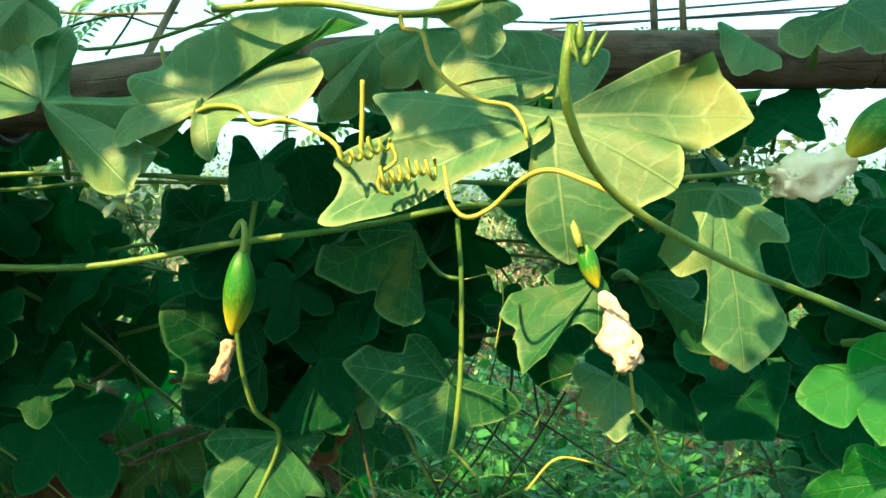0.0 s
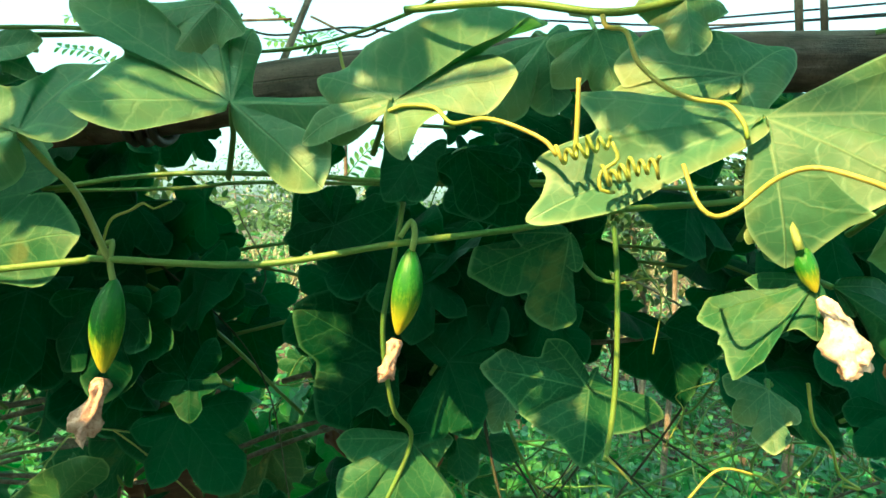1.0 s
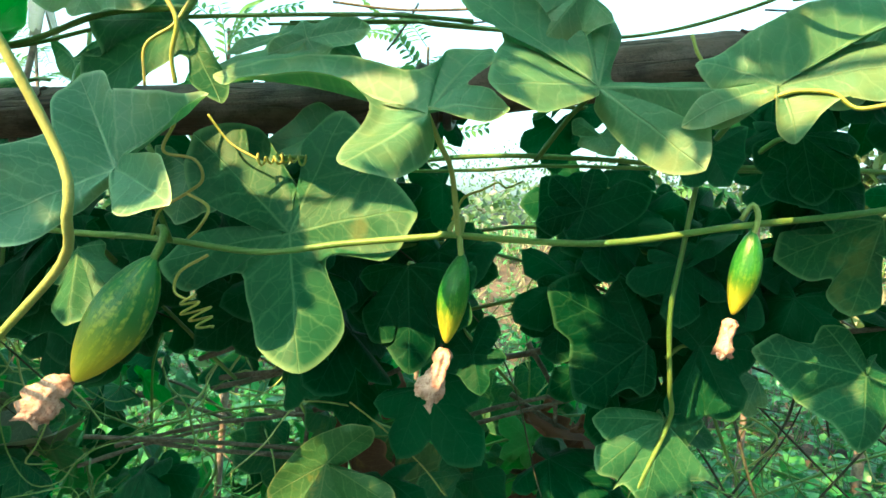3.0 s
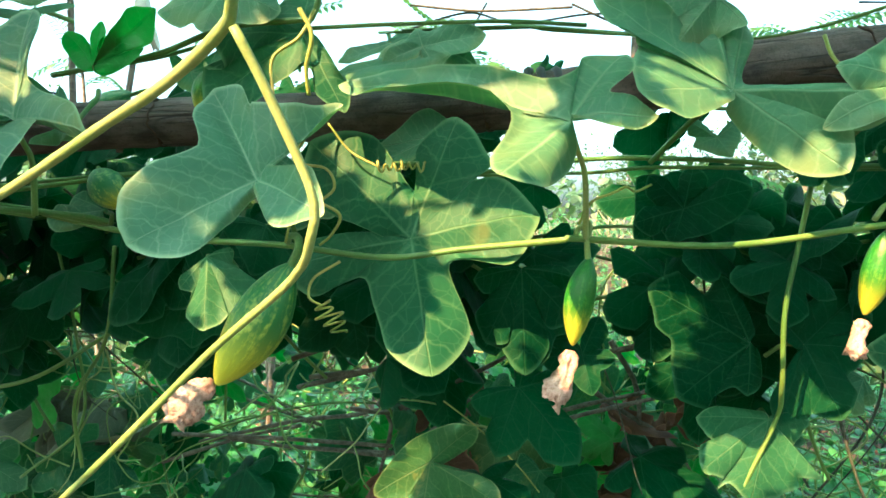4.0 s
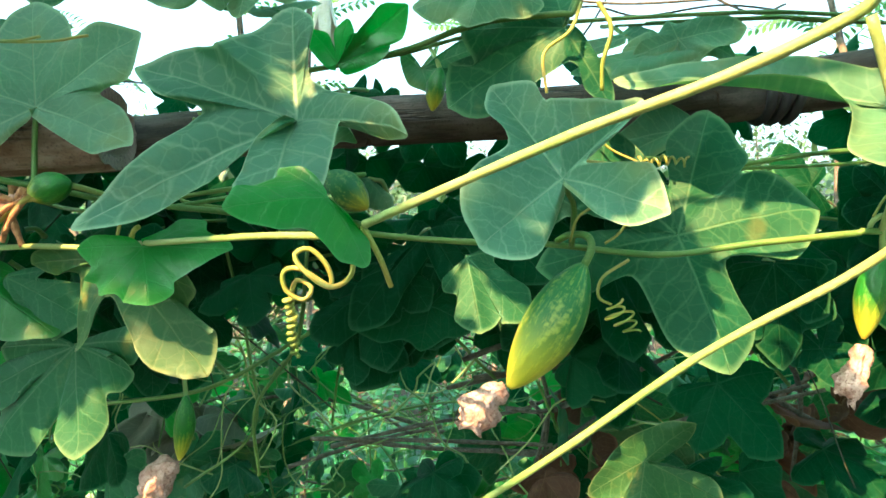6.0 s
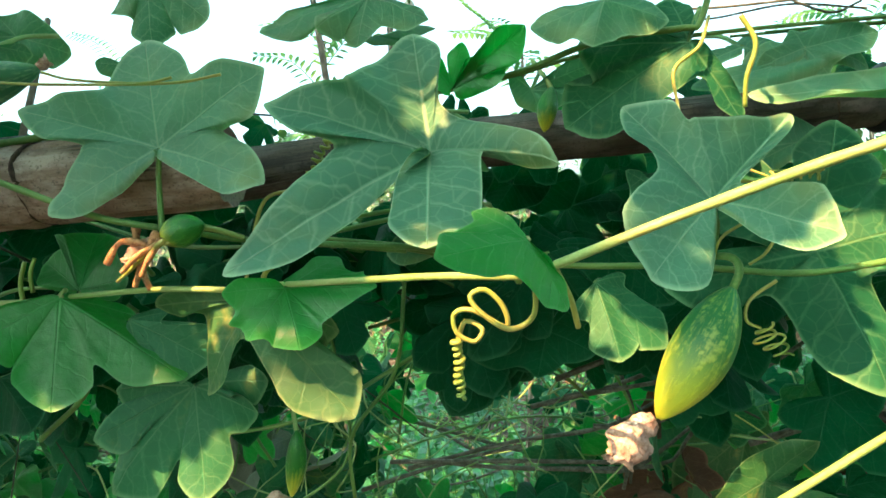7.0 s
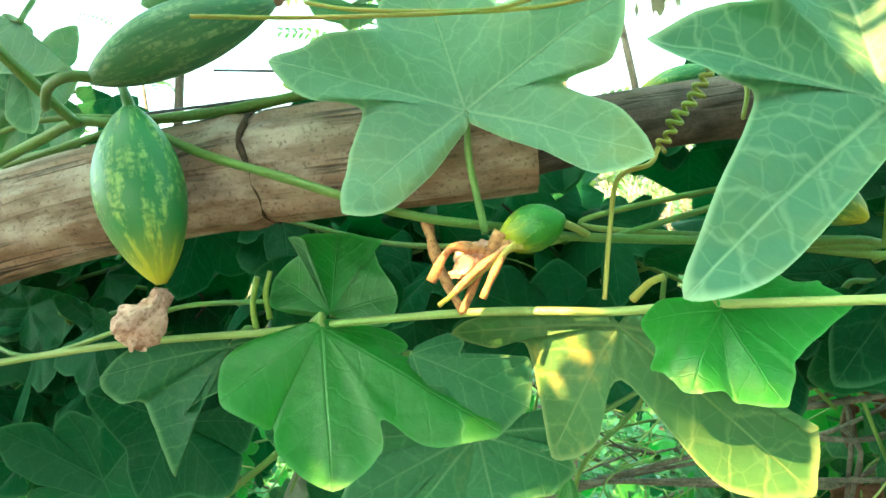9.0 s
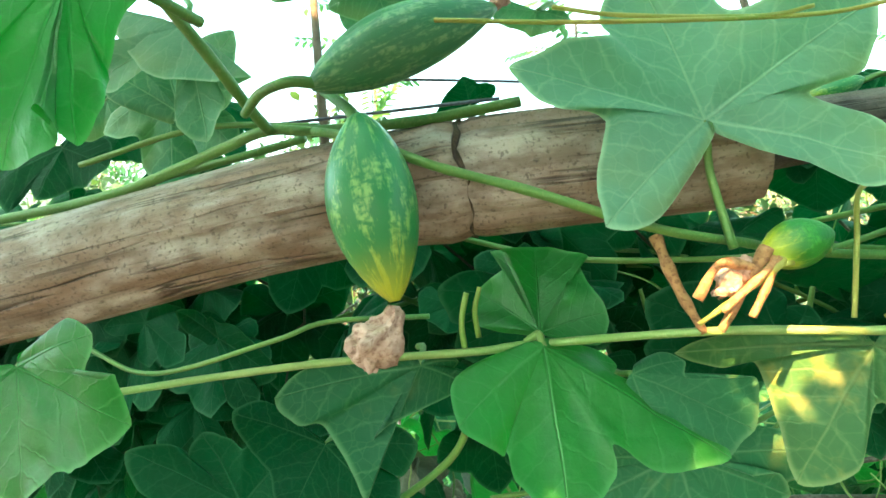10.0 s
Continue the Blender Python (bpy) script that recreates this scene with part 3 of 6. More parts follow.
# weeds that cover the ground behind the trellis
rnd = random.Random(11)
for name, label, lo, hi, count in (("weeds", "low green broad-leaved weeds covering the ground", 0.9, 2.6, 6500), ("weeds", "green weeds thinning out towards a dry bank", 2.6, 8.0, 6500)):
    heap = Heap()
    for _ in range(count):
        y = lo + (hi - lo) * rnd.random()
        x = rnd.uniform(-1.9 - y * 0.75, 0.9 + y * 0.75)
        base = np.array((x, y, ground_height(x, y) - 0.01))
        height = rnd.uniform(0.05, 0.34) * (1.15 if noise.noise(Vector((x * 1.3, y * 1.3, 9))) > 0 else 0.55)
        top = base + np.array((rnd.gauss(0, 0.05), rnd.gauss(0, 0.05), height))
        heap.tube([base, (base + top) / 2 + np.array((0.01, 0, 0)), top], 0.0025, 3, 0.2)
        for _ in range(rnd.randint(4, 8)):
            q = base + (top - base) * rnd.uniform(0.3, 1.0)
            d = np.array((rnd.gauss(0, 1), rnd.gauss(0, 1), rnd.uniform(-0.1, 0.8)))
            l = rnd.uniform(0.03, 0.075)
            heap.leaflet(q, d, (rnd.gauss(0, 0.3), rnd.gauss(-0.2, 0.3), 1), l, l * rnd.uniform(0.35, 0.7))
    tagged(heap.build(name, WEED), label, "weeds", kind="stuff")

# litter on the soil
heap = Heap()
for _ in range(1500):
    y = rnd.uniform(0.5, 4.0)
    x = rnd.uniform(-1.6 - y * 0.6, 0.8 + y * 0.6)
    l = rnd.uniform(0.03, 0.08)
    heap.leaflet((x, y, ground_height(x, y) + 0.006), (rnd.gauss(0, 1), rnd.gauss(0, 1), 0.1), (rnd.gauss(0, 0.3), rnd.gauss(0, 0.3), 1), l, l * 0.5, 0.5, 0.3)
tagged(heap.build("leaf_litter", LEAF["dry"]), "fallen brown dead leaves on the soil", "leaf litter", kind="stuff")

# dry grass on the bank
heap = Heap()
for _ in range(6500):
    y = rnd.uniform(4.6, 9.5)
    x = rnd.uniform(-9, 8)
    z = ground_height(x, y)
    l = rnd.uniform(0.12, 0.5) * (0.5 + max(0, noise.noise(Vector((x, y, 2)))))
    d = np.array((rnd.gauss(0, 0.35), rnd.gauss(0, 0.3), 1.0))
    heap.leaflet((x, y, z - 0.02), d, (rnd.gauss(0, 1), -1, 0.2), l, 0.018, 0.3, rnd.uniform(0.1, 0.7))
tagged(heap.build("dry_grass", STRAW), "straw-coloured dry grass on a bank", "dry grass", kind="stuff")


# scrub beyond the bank
heap = Heap()
for _ in range(9000):
    x = rnd.uniform(-22, 20)
    y = rnd.uniform(11, 15)
    h = 1.75 + 0.5 * noise.noise(Vector((x * 0.45, 1, 0))) + 0.25 * noise.noise(Vector((x * 1.7, 1, 0)))
    l = rnd.uniform(0.12, 0.3)
    heap.leaflet((x, y, h * rnd.random() ** 0.6), [rnd.gauss(0, 1) for _ in range(3)], (rnd.gauss(0, 0.5), rnd.gauss(-0.4, 0.5), 1), l, l * 0.55)
tagged(heap.build("scrub", FAR_LEAF), "distant green scrub beyond the bank", "scrub", kind="stuff")


def tree(x, y, height, width, seed, sparse=1.0):
    """A tapered trunk with limbs and a ragged crown of leaf clumps."""
    r = random.Random(seed)
    z = ground_height(x, y)
    thing = empty("tree", "distant green tree with a ragged leafy crown", "tree", "distant trees")
    wood = Heap()
    top = np.array((x + r.gauss(0, 0.2), y, z + height * 0.8))
    base = np.array((x, y, z - 0.1))
    wood.tube([base, (base + top) / 2 + np.array((0.1, 0, 0)), top], 0.045 * height / 3, 8, 0.4, 0.35)
    crown = Heap()
    for _ in range(int(9 * sparse) + 4):
        s = r.uniform(0.35, 1.0)
        start = base + (top - base) * s
        end = start + np.array((r.gauss(0, width * 0.45), r.gauss(0, width * 0.3), r.uniform(0.1, 0.4) * height * 0.5))
        wood.tube([start, (start + end) / 2 + np.array((0, 0, 0.08)), end], 0.012 * height / 3, 5, 0.3, 0.3)
        for _ in range(int(110 * sparse)):
            q = start + (end - start) * r.uniform(0.3, 1.1) + np.array([r.gauss(0, width * 0.13) for _ in range(3)])
            l = r.uniform(0.08, 0.2) * height / 4
            crown.leaflet(q, [r.gauss(0, 1) for _ in range(3)], (r.gauss(0, 0.5), r.gauss(-0.3, 0.5), 1), l, l * 0.5)
    wood.build("trunk", FAR_BARK, thing)
    crown.build("crown", FAR_LEAF, thing)
    return thing


for i, (x, y, h, w) in enumerate(((-13.0, 19, 4.6, 3.0), (-8.5, 23, 4.2, 3.4), (-4.0, 20, 3.4, 2.8), (-0.5, 24, 4.0, 3.2), (3.5, 21, 3.6, 2.8), (8.0, 22, 4.8, 3.4), (12.5, 19, 4.0, 3.0), (-17, 22, 5, 3.5), (-2.4, 9.5, 2.2, 1.6), (2.2, 10, 2.3, 1.7), (1.25, 2.5, 1.55, 0.55), (0.75, 3.0, 1.45, 0.6), (-1.35, 2.4, 1.62, 0.5), (-2.3, 2.8, 1.7, 0.7))):
    tree(x, y, h, w, 40 + i)


def feathery_tree(x, y, top, branches, seed):
    """A slender sapling with compound leaves of many small paired leaflets."""
    r = random.Random(seed)
    thing = empty("feathery_sapling", "slender sapling with feathery compound leaves against the sky", "sapling", "saplings behind the trellis")
    wood = Heap()
    base = np.array((x, y, ground_height(x, y) - 0.05))
    head = np.array((x + r.gauss(0, 0.05), y, top))
    trunk = [base, base * 0.5 + head * 0.5 + np.array((0.03, 0, 0)), head]
    wood.tube(trunk, 0.012, 6, 0.1, 0.35)
    wood.build("trunk", FAR_BARK, thing)
    for b in range(branches):
        heap = Heap()
        s = r.uniform(0.72, 1.0)
        p0 = base + (head - base) * s
        ang = r.uniform(0, 2 * math.pi)
        out = np.array((math.cos(ang), 0.6 * math.sin(ang), r.uniform(0.1, 0.9)))
        l = r.uniform(0.16, 0.32)
        p2 = p0 + unit(out) * l - np.array((0, 0, 0.03))
        p1 = (p0 + p2) / 2 + np.array((0, 0, 0.04))
        line = smooth_line([p0, p1, p2], 0.018)
        heap.tube([p0, p1, p2], 0.002, 4, 0.04)
        for i, q in enumerate(line[2:]):
            t = unit(line[min(i + 3, len(line) - 1)] - line[i + 1])
            side = unit(np.cross(t, (0, -0.7, 0.7)))
            for sg in (-1, 1):
                heap.leaflet(q, side * sg + t * 0.5, (0, -0.6, 0.8), 0.045 * (1 - 0.4 * i / len(line)), 0.014, 0.2, 0.2)
        tagged(heap.build("frond", FROND, thing), "feathery compound leaf")
    return thing


for i, (x, y, top, n) in enumerate(((-0.98, 1.7, 1.62, 11), (-1.65, 1.9, 1.66, 12), (-0.45, 1.8, 1.6, 8), (-2.5, 2.1, 1.75, 12), (0.55, 1.9, 1.62, 10))):
    feathery_tree(x, y, top, n, 70 + i)

# ---- the trellis ----


def bamboo(points, radius, material, label, nodes, sides=40, seed=0, split=0.0):
    """A bamboo pole with swollen joints, shallow lengthwise splits and a hollow cut end."""
    line = smooth_line(points, 0.004)
    n = len(line)
    run = np.concatenate(([0], np.cumsum(np.linalg.norm(np.diff(line, axis=0), axis=1))))
    radii = []
    for i in range(n):
        r = radius * (1 + 0.02 * noise.noise(Vector((run[i] * 20, seed, 0))))
        for k in nodes:
            r += radius * 0.045 * math.exp(-((run[i] - k) / 0.005) ** 2) - radius * 0.06 * math.exp(-((run[i] - k - 0.009) / 0.0025) ** 2)
        radii.append(r)
    v, f = tube_data(line, radii, sides)
    f = f[:-2]
    for i in range(len(v)):
        c, a = line[i // sides], (i % sides) / sides
        d = np.array(v[i]) - c
        groove = noise.noise(Vector((a * 26, run[i // sides] * 7 + seed, 1)))
        ease = 1 - split * max(0.0, groove - 0.12) - 0.02 * abs(noise.noise(Vector((a * 9, run[i // sides] * 30, 4 + seed))))
        v[i] = c + d * ease
    uv = []
    for i in range(n - 1):
        for k in range(sides):
            for kk, ii in ((k, i), (k + 1, i), (k + 1, i + 1), (k, i + 1)):
                uv.append((kk / sides * radius * 2 * math.pi * 14, run[ii] * 4 + seed))
    for ring, sign in ((0, 1), (n - 1, -1)):
        t = unit(line[min(ring + 1, n - 1)] - line[max(ring - 1, 0)]) * sign
        b = len(v)
        for k in range(sides):
            d = np.array(v[ring * sides + k]) - line[ring]
            v.append(line[ring] + d * 0.72)
        for k in range(sides):
            v.append(np.array(v[b + k]) + t * 0.03)
        for k in range(sides):
            o, q = ring * sides + k, ring * sides + (k + 1) % sides
            i0, i1 = b + k, b + (k + 1) % sides
            f.append((o, i0, i1, q))
            f.append((i0, i0 + sides, i1 + sides, i1))
            uv += [(0, 0), (0, 0.01), (0.1, 0.01), (0.1, 0)] * 2
        f.append(tuple(range(b + sides, b + 2 * sides)))
        uv += [(0.3, 0.3)] * sides
    thing = empty("bamboo_pole", label, "bamboo pole", "poles of the trellis")
    mesh_object("culm", v, f, material, thing, {"bark": uv})
    for q in nodes:
        i = int(np.argmin(np.abs(run - q - 0.009)))
        t = unit(line[min(i + 1, n - 1)] - line[max(i - 1, 0)])
        u = unit(np.cross(t, (0, 0, 1)))
        w = np.cross(u, t)
        ring = []
        for k in range(41):
            a = 2 * math.pi * k / 40
            rr = radius * (0.985 + 0.03 * noise.noise(Vector((k * 0.6, q * 40, seed))))
            ring.append(line[i] + rr * (u * math.cos(a) + w * math.sin(a)) + t * 0.0050 * noise.noise(Vector((k * 0.35, q * 9, seed))))
        rv, rf = tube_data(ring, [0.0008 * max(0.1, 0.8 + 1.6 * noise.noise(Vector((k * 0.5, seed, q)))) for k in range(41)], 6)
        tagged(mesh_object("node_ring", rv, rf[:-2], NODE, thing), "dark rough ring at a bamboo joint")
    return thing


bamboo([(-1.25, 0.245, 1.026), (-1.0, 0.247, 1.072), (-0.819, 0.25, 1.1045), (-0.683, 0.252, 1.1285), (-0.552, 0.256, 1.1365)], 0.0205, BAMBOO_PALE,
       "weathered grey-brown bamboo pole with splits, lying across the trellis", (0.30, 0.605), seed=3, split=0.34)
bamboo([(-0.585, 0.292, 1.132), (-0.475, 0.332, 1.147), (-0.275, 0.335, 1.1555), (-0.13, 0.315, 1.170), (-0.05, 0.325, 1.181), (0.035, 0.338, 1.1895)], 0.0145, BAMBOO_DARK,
       "dark bamboo pole under the vines", (0.14, 0.34, 0.53), seed=11, split=0.15)
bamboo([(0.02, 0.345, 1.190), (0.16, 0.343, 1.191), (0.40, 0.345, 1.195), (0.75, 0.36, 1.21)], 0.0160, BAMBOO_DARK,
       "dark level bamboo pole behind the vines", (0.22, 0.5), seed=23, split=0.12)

# a broken branch stub on the weathered pole
stub = [(-0.5915, 0.249, 1.1475), (-0.5905, 0.246, 1.1515), (-0.5885, 0.244, 1.1535)]
tagged(tube("branch_stub", stub, 0.0032, BAMBOO_DARK, None, 9, 0.001, 0.7, 0.5), "short broken branch stub on the bamboo pole", "branch stub")

# black straps round the dark pole
straps = empty("binding_straps", "black rubber straps wound round the dark pole", "binding strap")
for k, x in enumerate((-0.224, -0.217, -0.209)):
    bm = bmesh.new()
    ring = []
    for i in range(25):
        a = 2 * math.pi * i / 24
        ring.append((x + 0.001 * math.sin(a * 2 + k), 0.3285 + 0.0158 * math.cos(a), 1.1595 + 0.0158 * math.sin(a)))
    v, f = tube_data(ring, [0.0026] * 25, 6)
    vs = [bm.verts.new(p) for p in v]
    for q in f[:-2]:
        bm.faces.new([vs[i] for i in q])
    part("strap", bm, RUBBER, straps)


def wire(points, radius=0.0008):
    return tagged(tube("trellis_wire", points, radius, WIRE, None, 6, 0.02, 1.0, 0.1), "thin dark wire strung along the trellis", "wire", "wires of the trellis")


def post(points, radius=0.004):
    return tagged(tube("trellis_stake", points, radius, FAR_BARK, None, 8, 0.03, 1.0, 0.2), "thin dark wooden stake of the trellis", "stake", "stakes of the trellis")


# ---- the vines of the trellis ----
for key, label in (("mid", "ivy gourd stem running level along the trellis with lobed green leaves"), ("near", "thick yellow-green ivy gourd shoot with bright young leaves"),
                   ("wirev", "ivy gourd vine with large five-lobed leaves over the bamboo pole"), ("top", "ivy gourd vine trailing over the top against the sky"),
                   ("right", "sunlit ivy gourd vine with curly yellow tendrils"), ("low", "ivy gourd vine hanging low with dappled leaves"), ("dark", "shaded dark green ivy gourd vine in the depth of the trellis")):
    vine(key, label)

# leaves, each by the place of its stalk and the tips of its lobes in millimetres from it,
# with the bottoms of the notches between them where no common depth is given
leaf("mid", (-0.1423, 0.2470, 1.1482), [(39, -11, -35, 24), (36, -8, -13), (62, -16, -5, 22), (8, 4, 4), (6, 8, 32, 16), (-4, 6, 28), (-14, 8, 52, 24), (-21, 2, 29), (-58, -7, 37, 20), (-39, -10, 20), (-44, -35, -8, 30)], None, stalk=(-21, 53, -25))
leaf("mid", (-0.0770, 0.2350, 1.1465), [(-35, -2, -14, 22), (-17, 0, -1), (-30, 2, 10, 28), (-11, 8, 19), (58, 14, 36, 26), (31, 6, 19), (45, -4, 7, 28), (21, -6, -7), (4, -10, -21, 30)], None, stalk=(-12, 30, -16))
leaf("right", (0.0449, 0.2080, 1.1362), [(-77, -5, -34, 12), (-72, 6, -13), (-58, 14, 8, 18), (6, 4, 3), (40, -8, 21, 24), (47, -8, 15), (59, -15, -3, 22), (33, -10, -9), (35, -18, -25, 26), (23, -14, -34), (3, -14, -45, 30)], None, stalk=(8, -8, -42))
leaf("top", (0.0226, 0.2200, 1.1816), [(-16, 2, -5), (2, -5, -23), (15, 0, -6)], 0.85)
leaf("right", (0.1029, 0.2120, 1.1132), [(-17, 2, -2, 20), (-18, -2, -18), (-15, -6, -29, 20), (-7, -9, -42), (6, -12, -60, 20), (18, -8, -39), (19, -8, -18, 20), (21, -4, -9), (18, 0, -3, 20)], None)
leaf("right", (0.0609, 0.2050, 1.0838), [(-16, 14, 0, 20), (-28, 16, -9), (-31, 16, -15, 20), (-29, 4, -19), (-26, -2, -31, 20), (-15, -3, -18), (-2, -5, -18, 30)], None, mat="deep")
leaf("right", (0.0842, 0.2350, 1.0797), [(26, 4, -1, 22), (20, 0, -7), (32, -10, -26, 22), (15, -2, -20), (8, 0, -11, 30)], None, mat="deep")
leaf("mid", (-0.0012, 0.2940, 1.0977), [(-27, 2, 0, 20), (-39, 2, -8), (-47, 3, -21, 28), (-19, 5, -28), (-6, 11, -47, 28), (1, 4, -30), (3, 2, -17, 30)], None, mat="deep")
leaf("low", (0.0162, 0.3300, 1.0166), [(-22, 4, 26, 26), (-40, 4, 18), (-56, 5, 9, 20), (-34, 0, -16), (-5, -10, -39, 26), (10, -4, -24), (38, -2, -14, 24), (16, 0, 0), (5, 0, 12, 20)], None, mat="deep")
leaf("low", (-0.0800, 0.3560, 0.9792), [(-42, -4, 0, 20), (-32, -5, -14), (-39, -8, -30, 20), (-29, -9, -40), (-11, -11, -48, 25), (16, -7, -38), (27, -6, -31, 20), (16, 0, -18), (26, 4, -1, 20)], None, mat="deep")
leaf("dark", (-0.0907, 0.3600, 1.0226), [(-17, 10, 39, 24), (-37, 8, 36), (-58, 6, 31, 26), (-44, 0, -1), (-41, -8, -33, 28), (-22, -8, -32), (-2, -8, -30, 25)], None)
leaf("dark", (-0.0582, 0.3660, 1.0222), [(-19, 4, 23), (33, 4, 36), (32, -6, 2), (16, -14, -37), (-17, -14, -42)], 0.80)
leaf("dark", (-0.0502, 0.2720, 1.1341), [(-12, 3, -7), (7, 0, -29), (23, -4, -18), (24, -2, -2)], 0.80)
leaf("top", (-0.0159, 0.2760, 1.1828), [(-31, 0, -10), (-24, -6, -35), (3, -4, -32), (19, 4, -9), (11, 9, 11)], 0.72)
leaf("right", (0.0561, 0.2500, 1.1602), [(-54, 5, -8), (-46, 15, 13), (20, 0, 16), (2, -10, -17)], 0.76)
leaf("right", (0.0480, 0.2150, 1.1060), [(-5, 0, -9), (9, 0, -16), (12, -5, -6)], 0.88)
leaf("near", (0.1320, 0.1650, 1.0630), [(6, 0, 14), (-19, -5, 9), (-34, -10, -3), (-18, -15, -13), (-5, -15, -6)], 0.85, mat="young")
leaf("near", (0.1330, 0.1650, 1.0320), [(-17, 0, 11), (-28, 0, -2), (-19, -5, -13), (2, -5, -10)], 0.80, mat="young")
leaf("near", (0.1312, 0.1900, 1.1673), [(-23, -2, -11), (-7, -5, -13), (14, -5, -11), (25, 10, 14)], 0.85)
leaf("low", (0.0990, 0.3100, 1.0230), [(-22, 0, 8), (-16, 0, -14), (-2, -10, -27), (11, -10, -11)], 0.80)
leaf("dark", (0.1757, 0.3300, 1.0070), [(-30, 0, 6), (-20, 0, -21), (18, 0, -21), (26, 0, 21)], 0.85)
leaf("dark", (0.1986, 0.3000, 1.1001), [(-20, 0, 16), (-17, -10, -27), (20, 0, -22), (22, 0, 11)], 0.85)
leaf("dark", (0.1999, 0.3400, 1.1572), [(-20, 0, -11), (-9, 5, 15), (20, 5, 21), (21, -5, -8)], 0.85)
leaf("top", (0.1589, 0.3000, 1.1902), [(-16, 0, 8), (-10, -5, -17), (13, -5, -14)], 0.85)
leaf("low", (-0.0221, 0.3700, 1.0021), [(-19, 0, 10), (-11, -10, -18), (0, -10, -12)], 0.90)
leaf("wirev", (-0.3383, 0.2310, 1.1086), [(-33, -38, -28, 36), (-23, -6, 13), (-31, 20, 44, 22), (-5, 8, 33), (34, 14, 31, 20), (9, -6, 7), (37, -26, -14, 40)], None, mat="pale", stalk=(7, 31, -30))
leaf("mid", (-0.2093, 0.2220, 1.1317), [(30, -12, 2, 34), (15, 0, 12), (23, 18, 28, 30), (-4, 8, 17), (-105, 36, 29, 9), (-24, 6, 4), (-25, -26, -26, 28)], None, stalk=(11, 37, -46))
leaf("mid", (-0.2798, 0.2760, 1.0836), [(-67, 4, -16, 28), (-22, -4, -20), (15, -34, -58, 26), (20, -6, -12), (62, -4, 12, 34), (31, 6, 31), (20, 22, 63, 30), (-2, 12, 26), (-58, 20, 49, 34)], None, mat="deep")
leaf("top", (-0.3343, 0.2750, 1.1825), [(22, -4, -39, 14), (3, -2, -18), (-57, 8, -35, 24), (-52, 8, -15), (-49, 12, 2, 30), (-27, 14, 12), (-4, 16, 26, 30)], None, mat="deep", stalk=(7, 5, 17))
leaf("top", (-0.3725, 0.2700, 1.2035), [(-34, 0, -9), (-7, -8, -21), (29, 0, -9), (19, 10, 15)], 0.85)
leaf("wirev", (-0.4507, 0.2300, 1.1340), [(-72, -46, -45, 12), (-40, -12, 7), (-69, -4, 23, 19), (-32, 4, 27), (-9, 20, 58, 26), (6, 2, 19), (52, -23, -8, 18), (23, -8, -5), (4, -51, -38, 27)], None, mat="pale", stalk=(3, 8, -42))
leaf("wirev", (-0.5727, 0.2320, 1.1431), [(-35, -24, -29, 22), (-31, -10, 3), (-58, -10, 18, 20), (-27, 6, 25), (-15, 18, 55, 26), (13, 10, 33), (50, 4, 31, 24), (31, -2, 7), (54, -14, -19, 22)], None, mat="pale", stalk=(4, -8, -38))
leaf("near", (-0.4130, 0.1460, 1.0997), [(-15, 2, 9, 28), (-20, -10, 4), (-23, -18, -3, 22), (-3, -8, -10), (12, 2, -20, 30), (8, 4, -9), (4, 3, -5, 25)], None, mat="young")
leaf("near", (-0.5074, 0.2050, 1.0817), [(-22, -8, 0, 24), (-20, -10, -11), (-12, -10, -19, 26), (-1, -12, -20), (10, -13, -22, 30), (17, -6, -12), (36, 7, -2, 16), (29, 10, 6), (17, 20, 11, 30)], None, mat="brightened")
leaf("near", (-0.5310, 0.2240, 1.0748), [(-53, 12, -3, 10), (-30, 4, -6), (-22, 0, -40, 22), (-1, -6, -15), (47, -18, -46, 20), (46, -16, -29), (43, -14, -11, 20)], None, mat="yellowing")
leaf("near", (-0.6244, 0.2300, 1.0778), [(-28, -18, -19, 36), (-12, -16, -26), (5, -17, -48, 28), (19, -5, -30), (54, 6, -40, 20), (44, 14, -25), (24, 20, -13, 24)], None, mat="young", stalk=(-5, 6, 0))
leaf("wirev", (-0.6246, 0.2430, 1.0794), [(-20, 5, 14, 50), (-11, 8, 26), (1, 14, 28, 50), (15, 10, 21), (23, 6, 4, 50)], None, mat="young")
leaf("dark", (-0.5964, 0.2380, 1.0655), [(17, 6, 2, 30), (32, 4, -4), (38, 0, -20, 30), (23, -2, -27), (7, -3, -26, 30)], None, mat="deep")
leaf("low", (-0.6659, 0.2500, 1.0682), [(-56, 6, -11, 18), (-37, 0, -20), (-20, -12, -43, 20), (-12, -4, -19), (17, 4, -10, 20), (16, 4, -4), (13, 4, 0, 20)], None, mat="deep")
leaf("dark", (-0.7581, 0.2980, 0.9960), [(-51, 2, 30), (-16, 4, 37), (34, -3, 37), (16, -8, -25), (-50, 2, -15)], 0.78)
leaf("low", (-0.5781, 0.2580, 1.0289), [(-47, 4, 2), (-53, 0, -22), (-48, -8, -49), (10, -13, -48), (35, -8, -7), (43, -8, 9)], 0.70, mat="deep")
leaf("near", (-0.7353, 0.1550, 1.0965), [(20, -5, 7, 30), (23, -6, -2), (27, -10, -10, 25), (17, -8, -19), (6, -8, -25, 30), (-7, -5, -25), (-12, -5, -11, 30)], None, mat="young")
